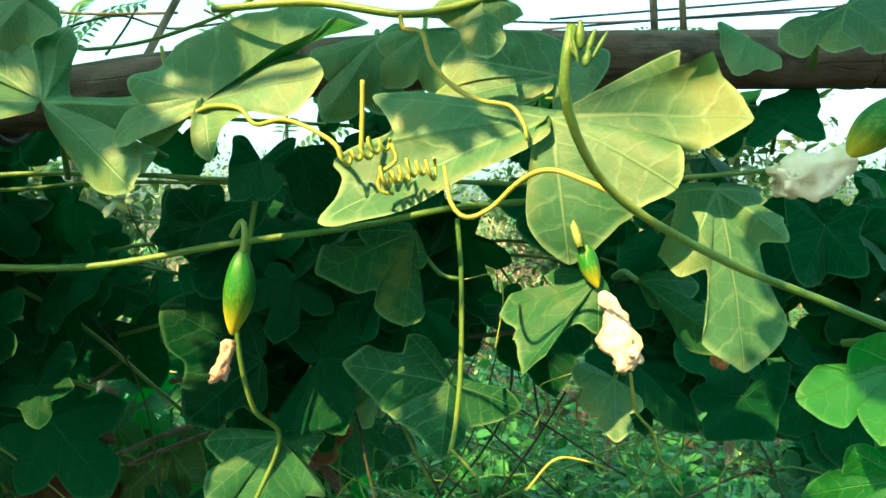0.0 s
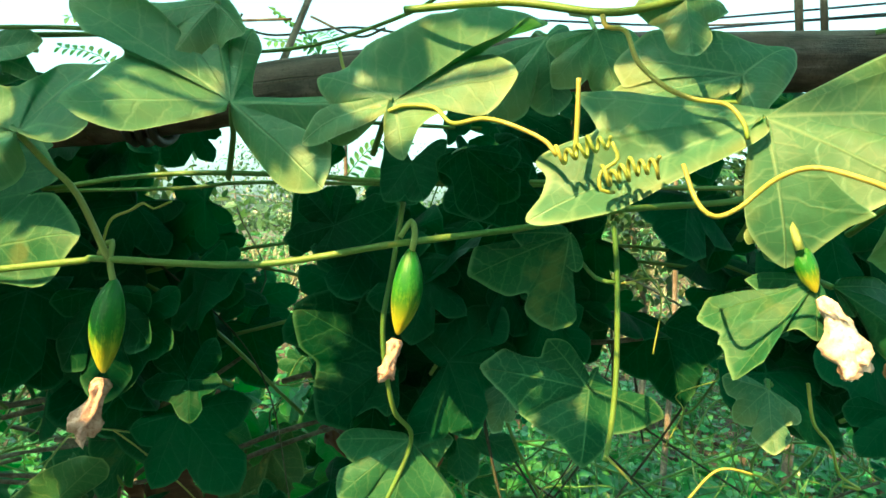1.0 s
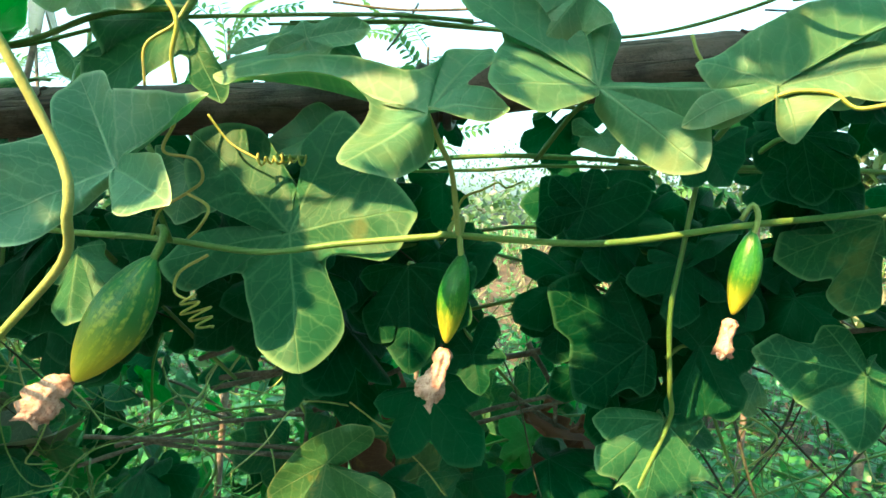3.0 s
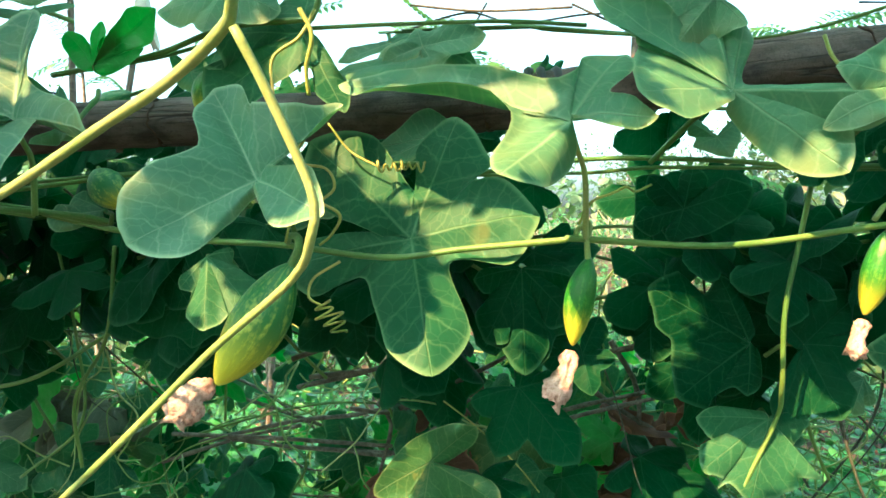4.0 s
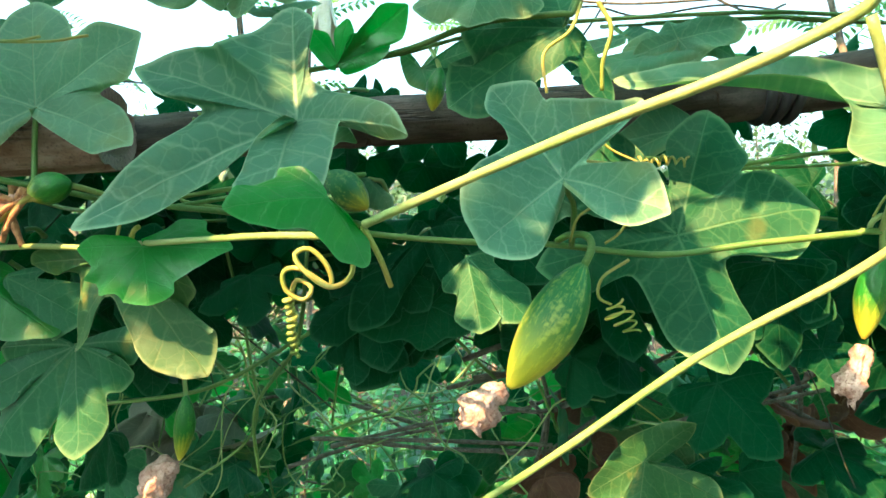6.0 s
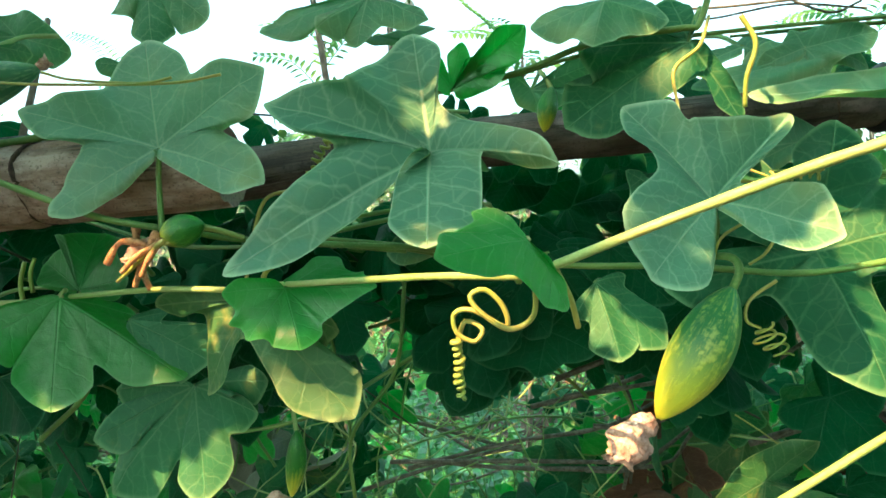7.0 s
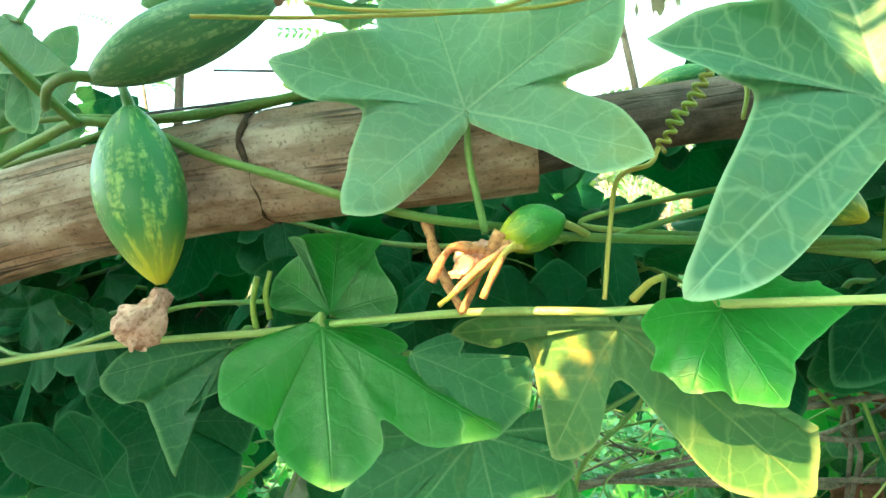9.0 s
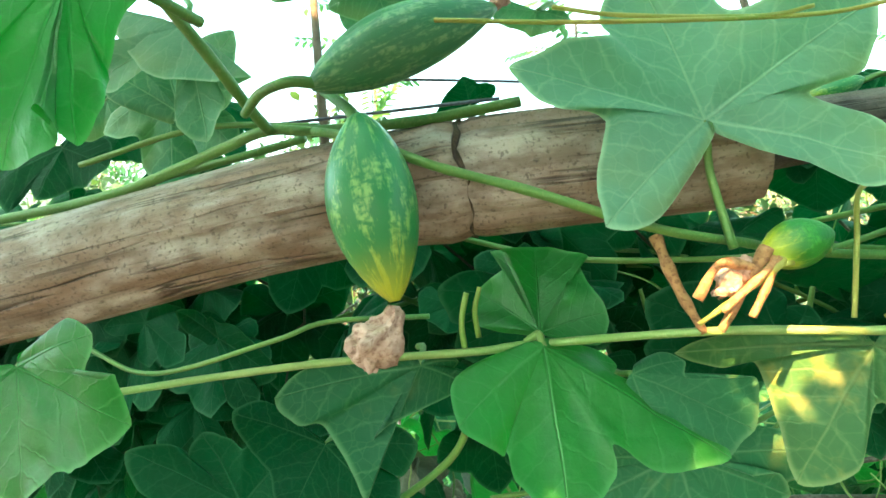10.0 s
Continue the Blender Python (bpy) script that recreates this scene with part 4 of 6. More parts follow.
leaf("near", (-0.7117, 0.1500, 1.1719), [(14, 0, -6, 30), (7, -4, -21), (3, -8, -34, 16), (0, -8, -28), (-12, -8, -37, 28), (-20, -4, -24), (-23, -2, -9, 30)], None, mat="young")
leaf("top", (-0.7650, 0.2900, 1.1696), [(-32, 0, 24), (-10, 5, 44), (26, 0, 34), (28, -5, 11)], 0.75)
leaf("top", (-0.7734, 0.3000, 1.1838), [(-33, 0, -14), (1, -10, -44), (32, -10, -28)], 0.75)
leaf("top", (-0.7493, 0.2700, 1.1978), [(-39, 0, -16), (-32, 10, 16), (27, -10, -19), (10, -10, -43)], 0.70)
leaf("top", (-0.8094, 0.3100, 1.1813), [(-19, 0, -14), (4, 0, -13), (20, 0, 6)], 0.90)
leaf("top", (-0.6744, 0.2600, 1.2031), [(-17, 0, -6), (5, 0, -14), (20, 0, -4)], 0.90)
leaf("top", (-0.6164, 0.2800, 1.1938), [(-18, 0, 4), (-3, 0, -8), (12, 0, -3)], 0.90)
leaf("dark", (-0.6458, 0.3300, 1.1707), [(-16, 0, -4), (-2, 0, 13), (13, 0, 7)], 0.90)
leaf("dark", (-0.5389, 0.2620, 1.0613), [(-47, 6, 8), (-43, 13, 26), (-5, 13, 33), (12, 8, 21)], 0.85)
leaf("wirev", (-0.4507, 0.2900, 1.0950), [(-34, 0, -4), (-23, 5, 10), (-4, 5, 11)], 0.85)
leaf("dark", (-0.4228, 0.2900, 1.0727), [(-15, 0, -16), (-6, -5, -36), (21, 0, -26), (21, 0, 1)], 0.85)
leaf("top", (-0.4450, 0.2750, 1.1687), [(-13, 0, 20), (6, 0, 25), (16, -3, 18), (36, 0, 30), (26, 0, 12)], 0.60, mat="brightened")
leaf("top", (-0.4811, 0.2600, 1.2109), [(-52, -5, -9), (-22, -10, -14), (-4, -10, -21), (28, 0, -9)], 0.80)
leaf("mid", (-0.3806, 0.2680, 1.0733), [(-11, -6, -13), (8, -18, -31), (30, -8, -26), (14, 2, 5)], 0.80, mat="deep")
leaf("dark", (-0.4012, 0.2880, 1.0864), [(-41, -8, -46), (-27, 2, -15), (15, 2, 7), (20, -8, -28)], 0.70)
leaf("dark", (-0.4391, 0.3900, 1.0472), [(-43, 5, -25), (-29, 5, -75), (28, 0, -47), (32, 0, 1)], 0.78)
leaf("dark", (-0.4310, 0.3800, 1.0299), [(-51, 0, -1), (-35, -5, -50), (7, 0, -35), (23, 0, 0)], 0.80)
leaf("dark", (-0.2258, 0.3000, 1.0686), [(-25, 0, -3), (-18, -2, -36), (3, -5, -51), (26, -2, -23), (26, 0, 0)], 0.75)
leaf("low", (-0.2782, 0.3460, 0.9446), [(28, 0, 28), (-34, -4, -18), (-6, -6, -43), (44, -6, -18)], 0.70, mat="yellowing")
leaf("low", (-0.2197, 0.5500, 0.8995), [(-36, 0, 27), (-64, 0, -51), (-15, -10, -65), (27, 0, -35), (18, 0, 27)], 0.90, mat="yellowing")
leaf("dark", (-0.1274, 0.3750, 1.1016), [(-21, 3, 24), (-30, 0, -7), (-7, -5, -19), (39, -5, 16), (6, 3, 30)], 0.70)
leaf("dark", (-0.1362, 0.3800, 1.1044), [(-19, 0, -20), (-18, 5, 19), (14, 5, 24), (17, -5, -12)], 0.85)
leaf("dark", (-0.1919, 0.3200, 1.0203), [(-21, 10, 22), (-24, 0, -1), (5, -10, -17), (18, 0, 1), (10, 10, 23)], 0.70)
leaf("dark", (-0.2173, 0.3100, 1.0534), [(-27, 0, 15), (-29, 0, -22), (-7, -10, -37), (25, -5, -11), (26, 0, 18)], 0.80)
leaf("wirev", (-0.2737, 0.3100, 1.1369), [(-49, 0, -21), (-31, 5, -2), (18, 0, 7)], 0.90)
leaf("top", (-0.4348, 0.2500, 1.1377), [(-32, 0, 16), (-8, 0, 18), (7, -10, -9), (-14, -10, -11)], 0.90)
leaf("top", (-0.4809, 0.2700, 1.1954), [(-28, 0, 5), (13, -8, -4), (30, 0, 5)], 0.90)
leaf("top", (-0.2666, 0.2900, 1.1764), [(-63, 0, -9), (-36, 10, 6), (2, 10, 9), (17, 0, -3)], 0.85)
leaf("top", (-0.2985, 0.3100, 1.1868), [(-28, 0, -8), (-7, 5, 5), (27, 0, -4), (34, -5, -15)], 0.90)
leaf("top", (-0.2777, 0.2900, 1.1793), [(-22, 0, -6), (-4, 5, 13), (32, 0, 7), (9, -5, -12)], 0.80)
leaf("top", (-0.4062, 0.3000, 1.1707), [(-11, 0, 11), (4, 0, -10), (20, 0, -2), (31, 0, 13)], 0.85)
leaf("top", (-0.1494, 0.2500, 1.1877), [(-42, 0, -5), (-17, -5, -20), (12, 0, -11)], 0.85)
leaf("top", (0.0038, 0.2700, 1.1838), [(-21, 0, -5), (-18, 0, -22), (10, 0, -26), (19, 0, -2)], 0.80)
leaf("top", (-0.5963, 0.2700, 1.2360), [(-16, -5, -19), (6, -10, -36), (35, -5, -26)], 0.85)
leaf("top", (-0.6959, 0.3000, 1.2206), [(-35, 0, 3), (-12, 0, 15), (33, 0, -10), (8, 0, -22)], 0.88)
leaf("wirev", (-0.4356, 0.3000, 1.1136), [(-22, 0, 0), (-12, -5, -17), (13, -5, -15)], 0.90)
leaf("dark", (-0.4025, 0.3000, 1.0447), [(-38, 0, 24), (-42, 0, -8), (-6, 0, -23), (24, 0, -9), (22, 0, 22)], 0.85)
leaf("dark", (-0.6133, 0.2600, 1.0863), [(-47, 2, 10), (-41, 0, -12), (5, -10, -17), (1, 5, 13)], 0.90)
leaf("dark", (-0.8198, 0.3400, 1.0741), [(-22, 0, 1), (-5, 0, 15), (20, 0, 8), (24, -10, -16), (5, -10, -19)], 0.90)
leaf("dark", (-0.7768, 0.3300, 1.0660), [(-19, 0, 18), (-2, 0, 14), (28, -5, -17), (18, -10, -32)], 0.85)
leaf("dark", (-0.7150, 0.2900, 1.0256), [(-39, 0, 19), (-19, -5, -30), (29, -10, -25), (41, -5, 4)], 0.85)
leaf("wirev", (-0.3421, 0.3000, 1.1146), [(-18, 0, 14), (-2, -10, -26), (30, -10, -14), (18, 0, 15)], 0.85)
leaf("dark", (-0.3676, 0.3100, 1.0881), [(-28, 0, 5), (-4, -10, -24), (29, -10, -28), (44, -10, -5)], 0.85)
leaf("mid", (-0.1319, 0.3000, 1.1355), [(-14, 0, 9), (-11, 0, -3), (6, -5, -9), (11, 0, 10)], 0.90)
leaf("dark", (-0.0767, 0.3100, 1.1323), [(-13, 0, 14), (-13, -5, -18), (7, -10, -18), (18, 0, 12)], 0.90)
leaf("dark", (-0.0397, 0.2900, 1.1252), [(-24, 0, 9), (-19, -5, -16), (23, -10, -23), (20, 0, 6)], 0.90)
leaf("dark", (-0.8512, 0.3350, 1.1657), [(-42, 0, -16, 40), (-27, -4, -26), (-13, -6, -25, 35), (8, -6, -20), (27, -4, -13, 35), (19, 4, 5), (8, 8, 14, 35)], None)
leaf("dark", (-0.8284, 0.3600, 1.1813), [(-28, 6, 22, 35), (-21, 2, 3), (-12, -6, -20, 35), (7, -6, -24), (18, -2, -13, 35), (17, 4, 6), (7, 8, 24, 30)], None)
leaf("top", (-0.8066, 0.3300, 1.2031), [(-16, 0, -1, 40), (-9, -3, -12), (-1, -6, -19, 40), (8, -2, -12), (9, 2, 0, 40)], None)
leaf("dark", (-0.8139, 0.3800, 1.0532), [(-18, 4, 17, 40), (-17, 0, -2), (0, -8, -24, 40), (27, -6, -26), (34, -2, -11, 40), (23, 2, 5), (9, 6, 18, 40)], None)
leaf("dark", (-0.7767, 0.4200, 1.0605), [(-26, 4, 19, 40), (-22, 0, 1), (-6, -8, -13, 40), (16, -6, -14), (33, 0, -2, 40)], None)
leaf("dark", (-0.6627, 0.3600, 1.0713), [(-18, 4, 6, 40), (-17, 0, -5), (-3, -6, -14, 40), (11, -2, -12), (21, 2, 2, 40)], None)
leaf("dark", (-0.4187, 0.4000, 1.1274), [(-25, 4, 8, 40), (-23, 0, -5), (-12, -6, -18, 40), (10, -4, -16), (26, 0, -4, 40), (19, 4, 8), (6, 6, 14, 40)], None)
leaf("dark", (-0.4590, 0.4000, 1.1315), [(-34, 4, 7, 40), (-25, 0, -10), (-3, -6, -26, 40), (17, -4, -18), (28, 0, 2, 40)], None)
leaf("dark", (-0.4001, 0.4100, 1.1255), [(-21, 4, 5, 40), (-16, 0, -12), (0, -6, -20, 40), (20, -4, -16), (28, 0, 4, 40)], None)

# stems
stem("mid", 1.5, [(0.0929, 0.2820, 1.1193), (0.0651, 0.2800, 1.1128), (0.0170, 0.2740, 1.1086), (-0.0246, 0.2680, 1.1006), (-0.0790, 0.2630, 1.0932), (-0.1380, 0.2620, 1.0840), (-0.2030, 0.2590, 1.0858), (-0.2072, 0.2590, 1.0851), (-0.2503, 0.2620, 1.0802), (-0.2907, 0.2660, 1.0749), (-0.3416, 0.2680, 1.0796), (-0.3874, 0.2720, 1.0810), (-0.4353, 0.2750, 1.0854), (-0.4765, 0.2750, 1.0938), (-0.4357, 0.2700, 1.0884), (-0.4409, 0.2620, 1.0919), (-0.4952, 0.2500, 1.0962), (-0.5439, 0.2400, 1.1015), (-0.5630, 0.2320, 1.1060), (-0.5920, 0.2190, 1.1128), (-0.6273, 0.2180, 1.1261), (-0.6524, 0.2235, 1.1347), (-0.6669, 0.2270, 1.1413), (-0.6790, 0.2330, 1.1467), (-0.6943, 0.2400, 1.1506)])
stem("near", 1.4, [(-0.2875, 0.1000, 1.1423), (-0.2892, 0.1050, 1.1358), (-0.3101, 0.1180, 1.1262), (-0.3398, 0.1330, 1.1166), (-0.3736, 0.1470, 1.1039), (-0.4049, 0.1570, 1.0914)])
stem("near", 1.1, [(-0.2884, 0.1050, 1.1341), (-0.2834, 0.1080, 1.1233), (-0.2768, 0.1120, 1.1072), (-0.2734, 0.1130, 1.0975), (-0.2744, 0.1140, 1.0898), (-0.2824, 0.1235, 1.0790), (-0.3106, 0.1370, 1.0569), (-0.3464, 0.1495, 1.0245), (-0.3746, 0.1600, 1.0001)])
stem("near", 1.3, [(-0.4130, 0.1630, 1.0877), (-0.4439, 0.1780, 1.0872), (-0.4749, 0.1920, 1.0853), (-0.5127, 0.2100, 1.0826), (-0.5333, 0.2190, 1.0803), (-0.5738, 0.2260, 1.0808), (-0.6303, 0.2350, 1.0773), (-0.6442, 0.2340, 1.0762), (-0.6910, 0.2360, 1.0746), (-0.7319, 0.2400, 1.0706), (-0.7775, 0.2430, 1.0653), (-0.8353, 0.2460, 1.0598)])
stem("wirev", 1.3, [(-0.3200, 0.2950, 1.1208), (-0.2527, 0.2950, 1.1218), (-0.2534, 0.3000, 1.1170), (-0.2131, 0.3000, 1.1229), (-0.1737, 0.3020, 1.1256), (-0.1232, 0.3050, 1.1246), (-0.0891, 0.3100, 1.1230), (-0.0097, 0.3150, 1.1234), (0.0934, 0.3300, 1.1226), (0.2463, 0.3400, 1.1350)])
stem("wirev", 1.0, [(-0.2544, 0.3100, 1.1168), (-0.1922, 0.3100, 1.1186), (-0.1576, 0.3120, 1.1218), (-0.0880, 0.3180, 1.1221), (-0.0001, 0.3250, 1.1225)])
stem("wirev", 1.2, [(-0.4741, 0.2820, 1.0934), (-0.5334, 0.2850, 1.1036), (-0.4380, 0.3000, 1.1158), (-0.5277, 0.2600, 1.0980)])
stem("top", 0.8, [(-0.3047, 0.3100, 1.1926), (-0.2247, 0.3050, 1.1923), (-0.2906, 0.3020, 1.1912), (-0.2316, 0.3000, 1.1914), (-0.2129, 0.3000, 1.1890), (-0.1679, 0.3000, 1.1859), (-0.2335, 0.3020, 1.1930), (-0.1595, 0.2900, 1.1816), (-0.1354, 0.2700, 1.1746), (-0.1066, 0.2620, 1.1765), (-0.0732, 0.2550, 1.1857), (-0.0547, 0.2500, 1.1946)])
stem("top", 1.5, [(-0.4767, 0.2860, 1.1666), (-0.4180, 0.2820, 1.1749), (-0.3753, 0.2770, 1.1865), (-0.3357, 0.2750, 1.1892), (-0.3298, 0.2750, 1.1898), (-0.3246, 0.2750, 1.2043)])
stem("top", 1.1, [(-0.4513, 0.2900, 1.1718), (-0.4181, 0.2880, 1.1755), (-0.3774, 0.2860, 1.1838), (-0.3331, 0.2830, 1.1874), (-0.2447, 0.2900, 1.1911), (-0.1965, 0.3000, 1.1913)])
stem("top", 1.4, [(-0.0735, 0.2350, 1.1797), (-0.0365, 0.2280, 1.1800), (-0.0048, 0.2200, 1.1736), (0.0132, 0.2200, 1.1759), (0.0320, 0.2200, 1.1817)])
stem("right", 1.0, [(0.0309, 0.1210, 1.1390), (0.0297, 0.1220, 1.1282), (0.0334, 0.1270, 1.1193), (0.0412, 0.1340, 1.1102), (0.0532, 0.1400, 1.1025), (0.0760, 0.1470, 1.0918), (0.0998, 0.1520, 1.0831), (0.1275, 0.1560, 1.0724)])
stem("low", 1.2, [(0.0187, 0.2940, 1.1040), (0.0205, 0.2930, 1.0767), (0.0201, 0.2900, 1.0355), (0.0174, 0.2880, 1.0074), (0.0147, 0.2860, 0.9951)])
stem("low", 1.0, [(0.0012, 0.2970, 1.0894), (0.0109, 0.2950, 1.0778), (0.0200, 0.2930, 1.0757)])
stem("low", 1.3, [(-0.0807, 0.3150, 1.1130), (-0.0860, 0.3150, 1.0796), (-0.0906, 0.3150, 1.0473), (-0.0862, 0.3250, 1.0066), (-0.0785, 0.3500, 0.9807), (-0.0963, 0.3500, 0.9368)])
stem("dark", 1.4, [(-0.6495, 0.3700, 0.9611), (-0.5650, 0.3650, 0.9762), (-0.4968, 0.3560, 1.0128), (-0.4620, 0.3600, 1.0333), (-0.4235, 0.3800, 1.0485)])
stem("dark", 1.3, [(-0.4868, 0.3500, 1.0722), (-0.4971, 0.3550, 1.0111), (-0.5319, 0.3700, 0.9623), (-0.5350, 0.3800, 0.9107)])
stem("dark", 1.1, [(-0.5594, 0.3900, 1.0693), (-0.5458, 0.3900, 1.0048), (-0.5427, 0.3900, 0.9393), (-0.6014, 0.4000, 0.8904)])
stem("top", 1.9, [(-0.8362, 0.2620, 1.1286), (-0.7754, 0.2550, 1.1358), (-0.7331, 0.2500, 1.1475), (-0.7123, 0.2450, 1.1527), (-0.6942, 0.2430, 1.1511), (-0.6601, 0.2450, 1.1519), (-0.6262, 0.2500, 1.1562)])
stem("top", 1.9, [(-0.7309, 0.2150, 1.1916), (-0.7205, 0.2250, 1.1737), (-0.7143, 0.2370, 1.1596), (-0.7096, 0.2430, 1.1517)])
stem("top", 1.5, [(-0.7569, 0.2620, 1.1419), (-0.7272, 0.2550, 1.1455), (-0.7003, 0.2500, 1.1498)])
stem("top", 1.2, [(-0.8078, 0.2850, 1.1508), (-0.7525, 0.2800, 1.1609), (-0.7013, 0.2720, 1.1568)])
stem("low", 1.6, [(-0.7009, 0.3000, 0.9859), (-0.6602, 0.2900, 1.0198), (-0.6490, 0.2700, 1.0568)])
stem("dark", 1.2, [(-0.8472, 0.3300, 1.0650), (-0.8068, 0.3200, 1.0523), (-0.7424, 0.3100, 1.0671), (-0.7153, 0.3100, 1.0748), (-0.6690, 0.3100, 1.0749)])
stem("wirev", 1.2, [(-0.6698, 0.3100, 1.1143), (-0.6119, 0.3000, 1.0985), (-0.5528, 0.2800, 1.0961), (-0.5329, 0.2620, 1.0992), (-0.4688, 0.2620, 1.0916)])
stem("top", 1.1, [(-0.3450, 0.6000, 1.2796), (-0.2830, 0.6000, 1.2955), (-0.2330, 0.6000, 1.2843), (-0.1575, 0.6000, 1.2918), (-0.0889, 0.6000, 1.2824)], dry=True)
stem("top", 1.1, [(-0.2938, 0.6000, 1.2589), (-0.2745, 0.6000, 1.2860), (-0.2636, 0.6000, 1.3048)], dry=True)
stem("top", 1.1, [(-0.1851, 0.5500, 1.2850), (-0.1444, 0.5500, 1.2676), (-0.1194, 0.5500, 1.2751)], dry=True)
stem("top", 1.1, [(-0.3219, 0.5000, 1.2709), (-0.2629, 0.5000, 1.2646), (-0.1881, 0.5000, 1.2658)], dry=True)

# dry twigs
twig([(-0.5265, 0.5300, 0.8742), (-0.4294, 0.5150, 0.9050), (-0.3453, 0.5000, 0.9254), (-0.2870, 0.4700, 0.9731)])
twig([(-0.5043, 0.5300, 0.8817), (-0.4286, 0.5120, 0.8828), (-0.3107, 0.5000, 0.8902), (-0.2866, 0.4900, 0.9154), (-0.2684, 0.4800, 0.9526)])
twig([(-0.3865, 0.4400, 0.9676), (-0.3285, 0.4300, 0.9794), (-0.2783, 0.4300, 0.9894)])
twig([(-0.2444, 0.4700, 0.9207), (-0.1862, 0.4600, 0.9469), (-0.1327, 0.4600, 0.9621)])
twig([(-0.3235, 0.4600, 0.9380), (-0.2764, 0.4500, 0.9651), (-0.2378, 0.4500, 0.9862), (-0.2083, 0.4500, 1.0067)])
twig([(-0.3626, 0.4700, 0.9349), (-0.3240, 0.4700, 0.9344), (-0.2668, 0.4600, 0.9673)])
twig([(-0.3669, 0.5000, 0.8864), (-0.3256, 0.5000, 0.8892), (-0.2651, 0.4900, 0.9416)])
twig([(-0.1757, 0.5000, 0.9802), (-0.1317, 0.5000, 0.9877)])
twig([(-0.0016, 0.4200, 1.0260), (0.0487, 0.4100, 1.0277), (0.0942, 0.4000, 1.0384)])
twig([(-0.5772, 0.5500, 0.8439), (-0.4885, 0.5300, 0.8803), (-0.4194, 0.5100, 0.9038)])
twig([(-0.4113, 0.4800, 0.9476), (-0.3440, 0.4700, 0.9680), (-0.2860, 0.4600, 0.9954)])
twig([(-0.3936, 0.4200, 0.9862), (-0.3615, 0.4200, 0.9987), (-0.3303, 0.4200, 1.0076)])
twig([(-0.5365, 0.5000, 0.8926), (-0.4338, 0.4800, 0.9020), (-0.3251, 0.4600, 0.9091)])
twig([(-0.1830, 0.4600, 0.9855), (-0.1232, 0.4500, 1.0047), (-0.0992, 0.4500, 1.0075)])
twig([(-0.2339, 0.5000, 0.9087), (-0.1728, 0.4800, 0.9369), (-0.1206, 0.4600, 0.9591)])
twig([(-0.3357, 0.5000, 0.9692), (-0.3257, 0.5000, 0.9302), (-0.3302, 0.5000, 0.8753)])
twig([(-0.1528, 0.4800, 0.9976), (-0.1299, 0.4800, 0.9529), (-0.1345, 0.4800, 0.8791)])
twig([(-0.1650, 0.4800, 0.9562), (-0.1382, 0.4800, 0.9388), (-0.1140, 0.4800, 0.9261)])
twig([(-0.3423, 0.4800, 0.9382), (-0.3299, 0.4800, 0.9201), (-0.3391, 0.4800, 0.8790)])

# wires and stakes
wire([(0.0785, 0.4000, 1.2243), (0.1626, 0.4000, 1.2318), (0.2916, 0.4000, 1.2424)])
wire([(0.0874, 0.4200, 1.2373), (0.1977, 0.4200, 1.2471), (0.3075, 0.4200, 1.2569)])
wire([(-0.0009, 0.4400, 1.2450), (0.1150, 0.4400, 1.2416), (0.2853, 0.4400, 1.2513)])
wire([(-0.7130, 0.3600, 1.1932), (-0.5858, 0.3600, 1.1794), (-0.5276, 0.3600, 1.1711)])
wire([(-0.7256, 0.3000, 1.1631), (-0.6320, 0.3000, 1.1660)])
post([(0.1337, 0.3600, 1.2456), (0.1361, 0.3600, 1.2052)], 0.0022)
post([(0.1587, 0.3800, 1.2567), (0.1620, 0.3800, 1.1994)], 0.0022)
post([(0.0155, 0.4000, 1.2052), (0.0184, 0.4000, 1.1298)], 0.0022)
post([(-0.1514, 0.4200, 1.2601), (-0.1626, 0.3600, 1.1755)], 0.0022)
post([(-0.5539, 0.4000, 1.2752), (-0.5296, 0.3700, 1.1403)], 0.0022)
post([(-0.7233, 0.3600, 1.2510), (-0.7100, 0.3100, 1.1531)], 0.0022)
post([(0.0443, 0.4200, 1.1920), (0.0513, 0.4200, 1.1658)], 0.0022)
post([(-0.4987, 0.4000, 1.2393), (-0.4897, 0.3600, 1.1339)], 0.0022)

# tendrils
tendril("mid", 0.60, [(-0.2013, 0.2600, 1.0922), (-0.1964, 0.2580, 1.1021), (-0.1878, 0.2570, 1.1059), (-0.1817, 0.2560, 1.1089), (-0.1781, 0.2570, 1.1067), (-0.1709, 0.2580, 1.1100)])
tendril("mid", 0.65, [(-0.2977, 0.2810, 1.1189), (-0.2740, 0.2810, 1.1193)], coil=(6, 1.9))
tendril("mid", 0.60, [(-0.3228, 0.2800, 1.1399), (-0.3124, 0.2820, 1.1268), (-0.2977, 0.2810, 1.1189)])
tendril("mid", 0.75, [(-0.3234, 0.2500, 1.1310), (-0.3284, 0.2500, 1.1187), (-0.3143, 0.2500, 1.1153), (-0.3104, 0.2500, 1.1068), (-0.3175, 0.2500, 1.1005), (-0.3295, 0.2500, 1.0928), (-0.3333, 0.2500, 1.0816)])
tendril("mid", 0.75, [(-0.3175, 0.2500, 1.1005), (-0.3077, 0.2500, 1.0946), (-0.3115, 0.2500, 1.0859), (-0.3177, 0.2520, 1.0808)])
tendril("mid", 0.75, [(-0.3075, 0.2500, 1.0737), (-0.3191, 0.2480, 1.0660), (-0.3210, 0.2470, 1.0575), (-0.3153, 0.2470, 1.0540)])
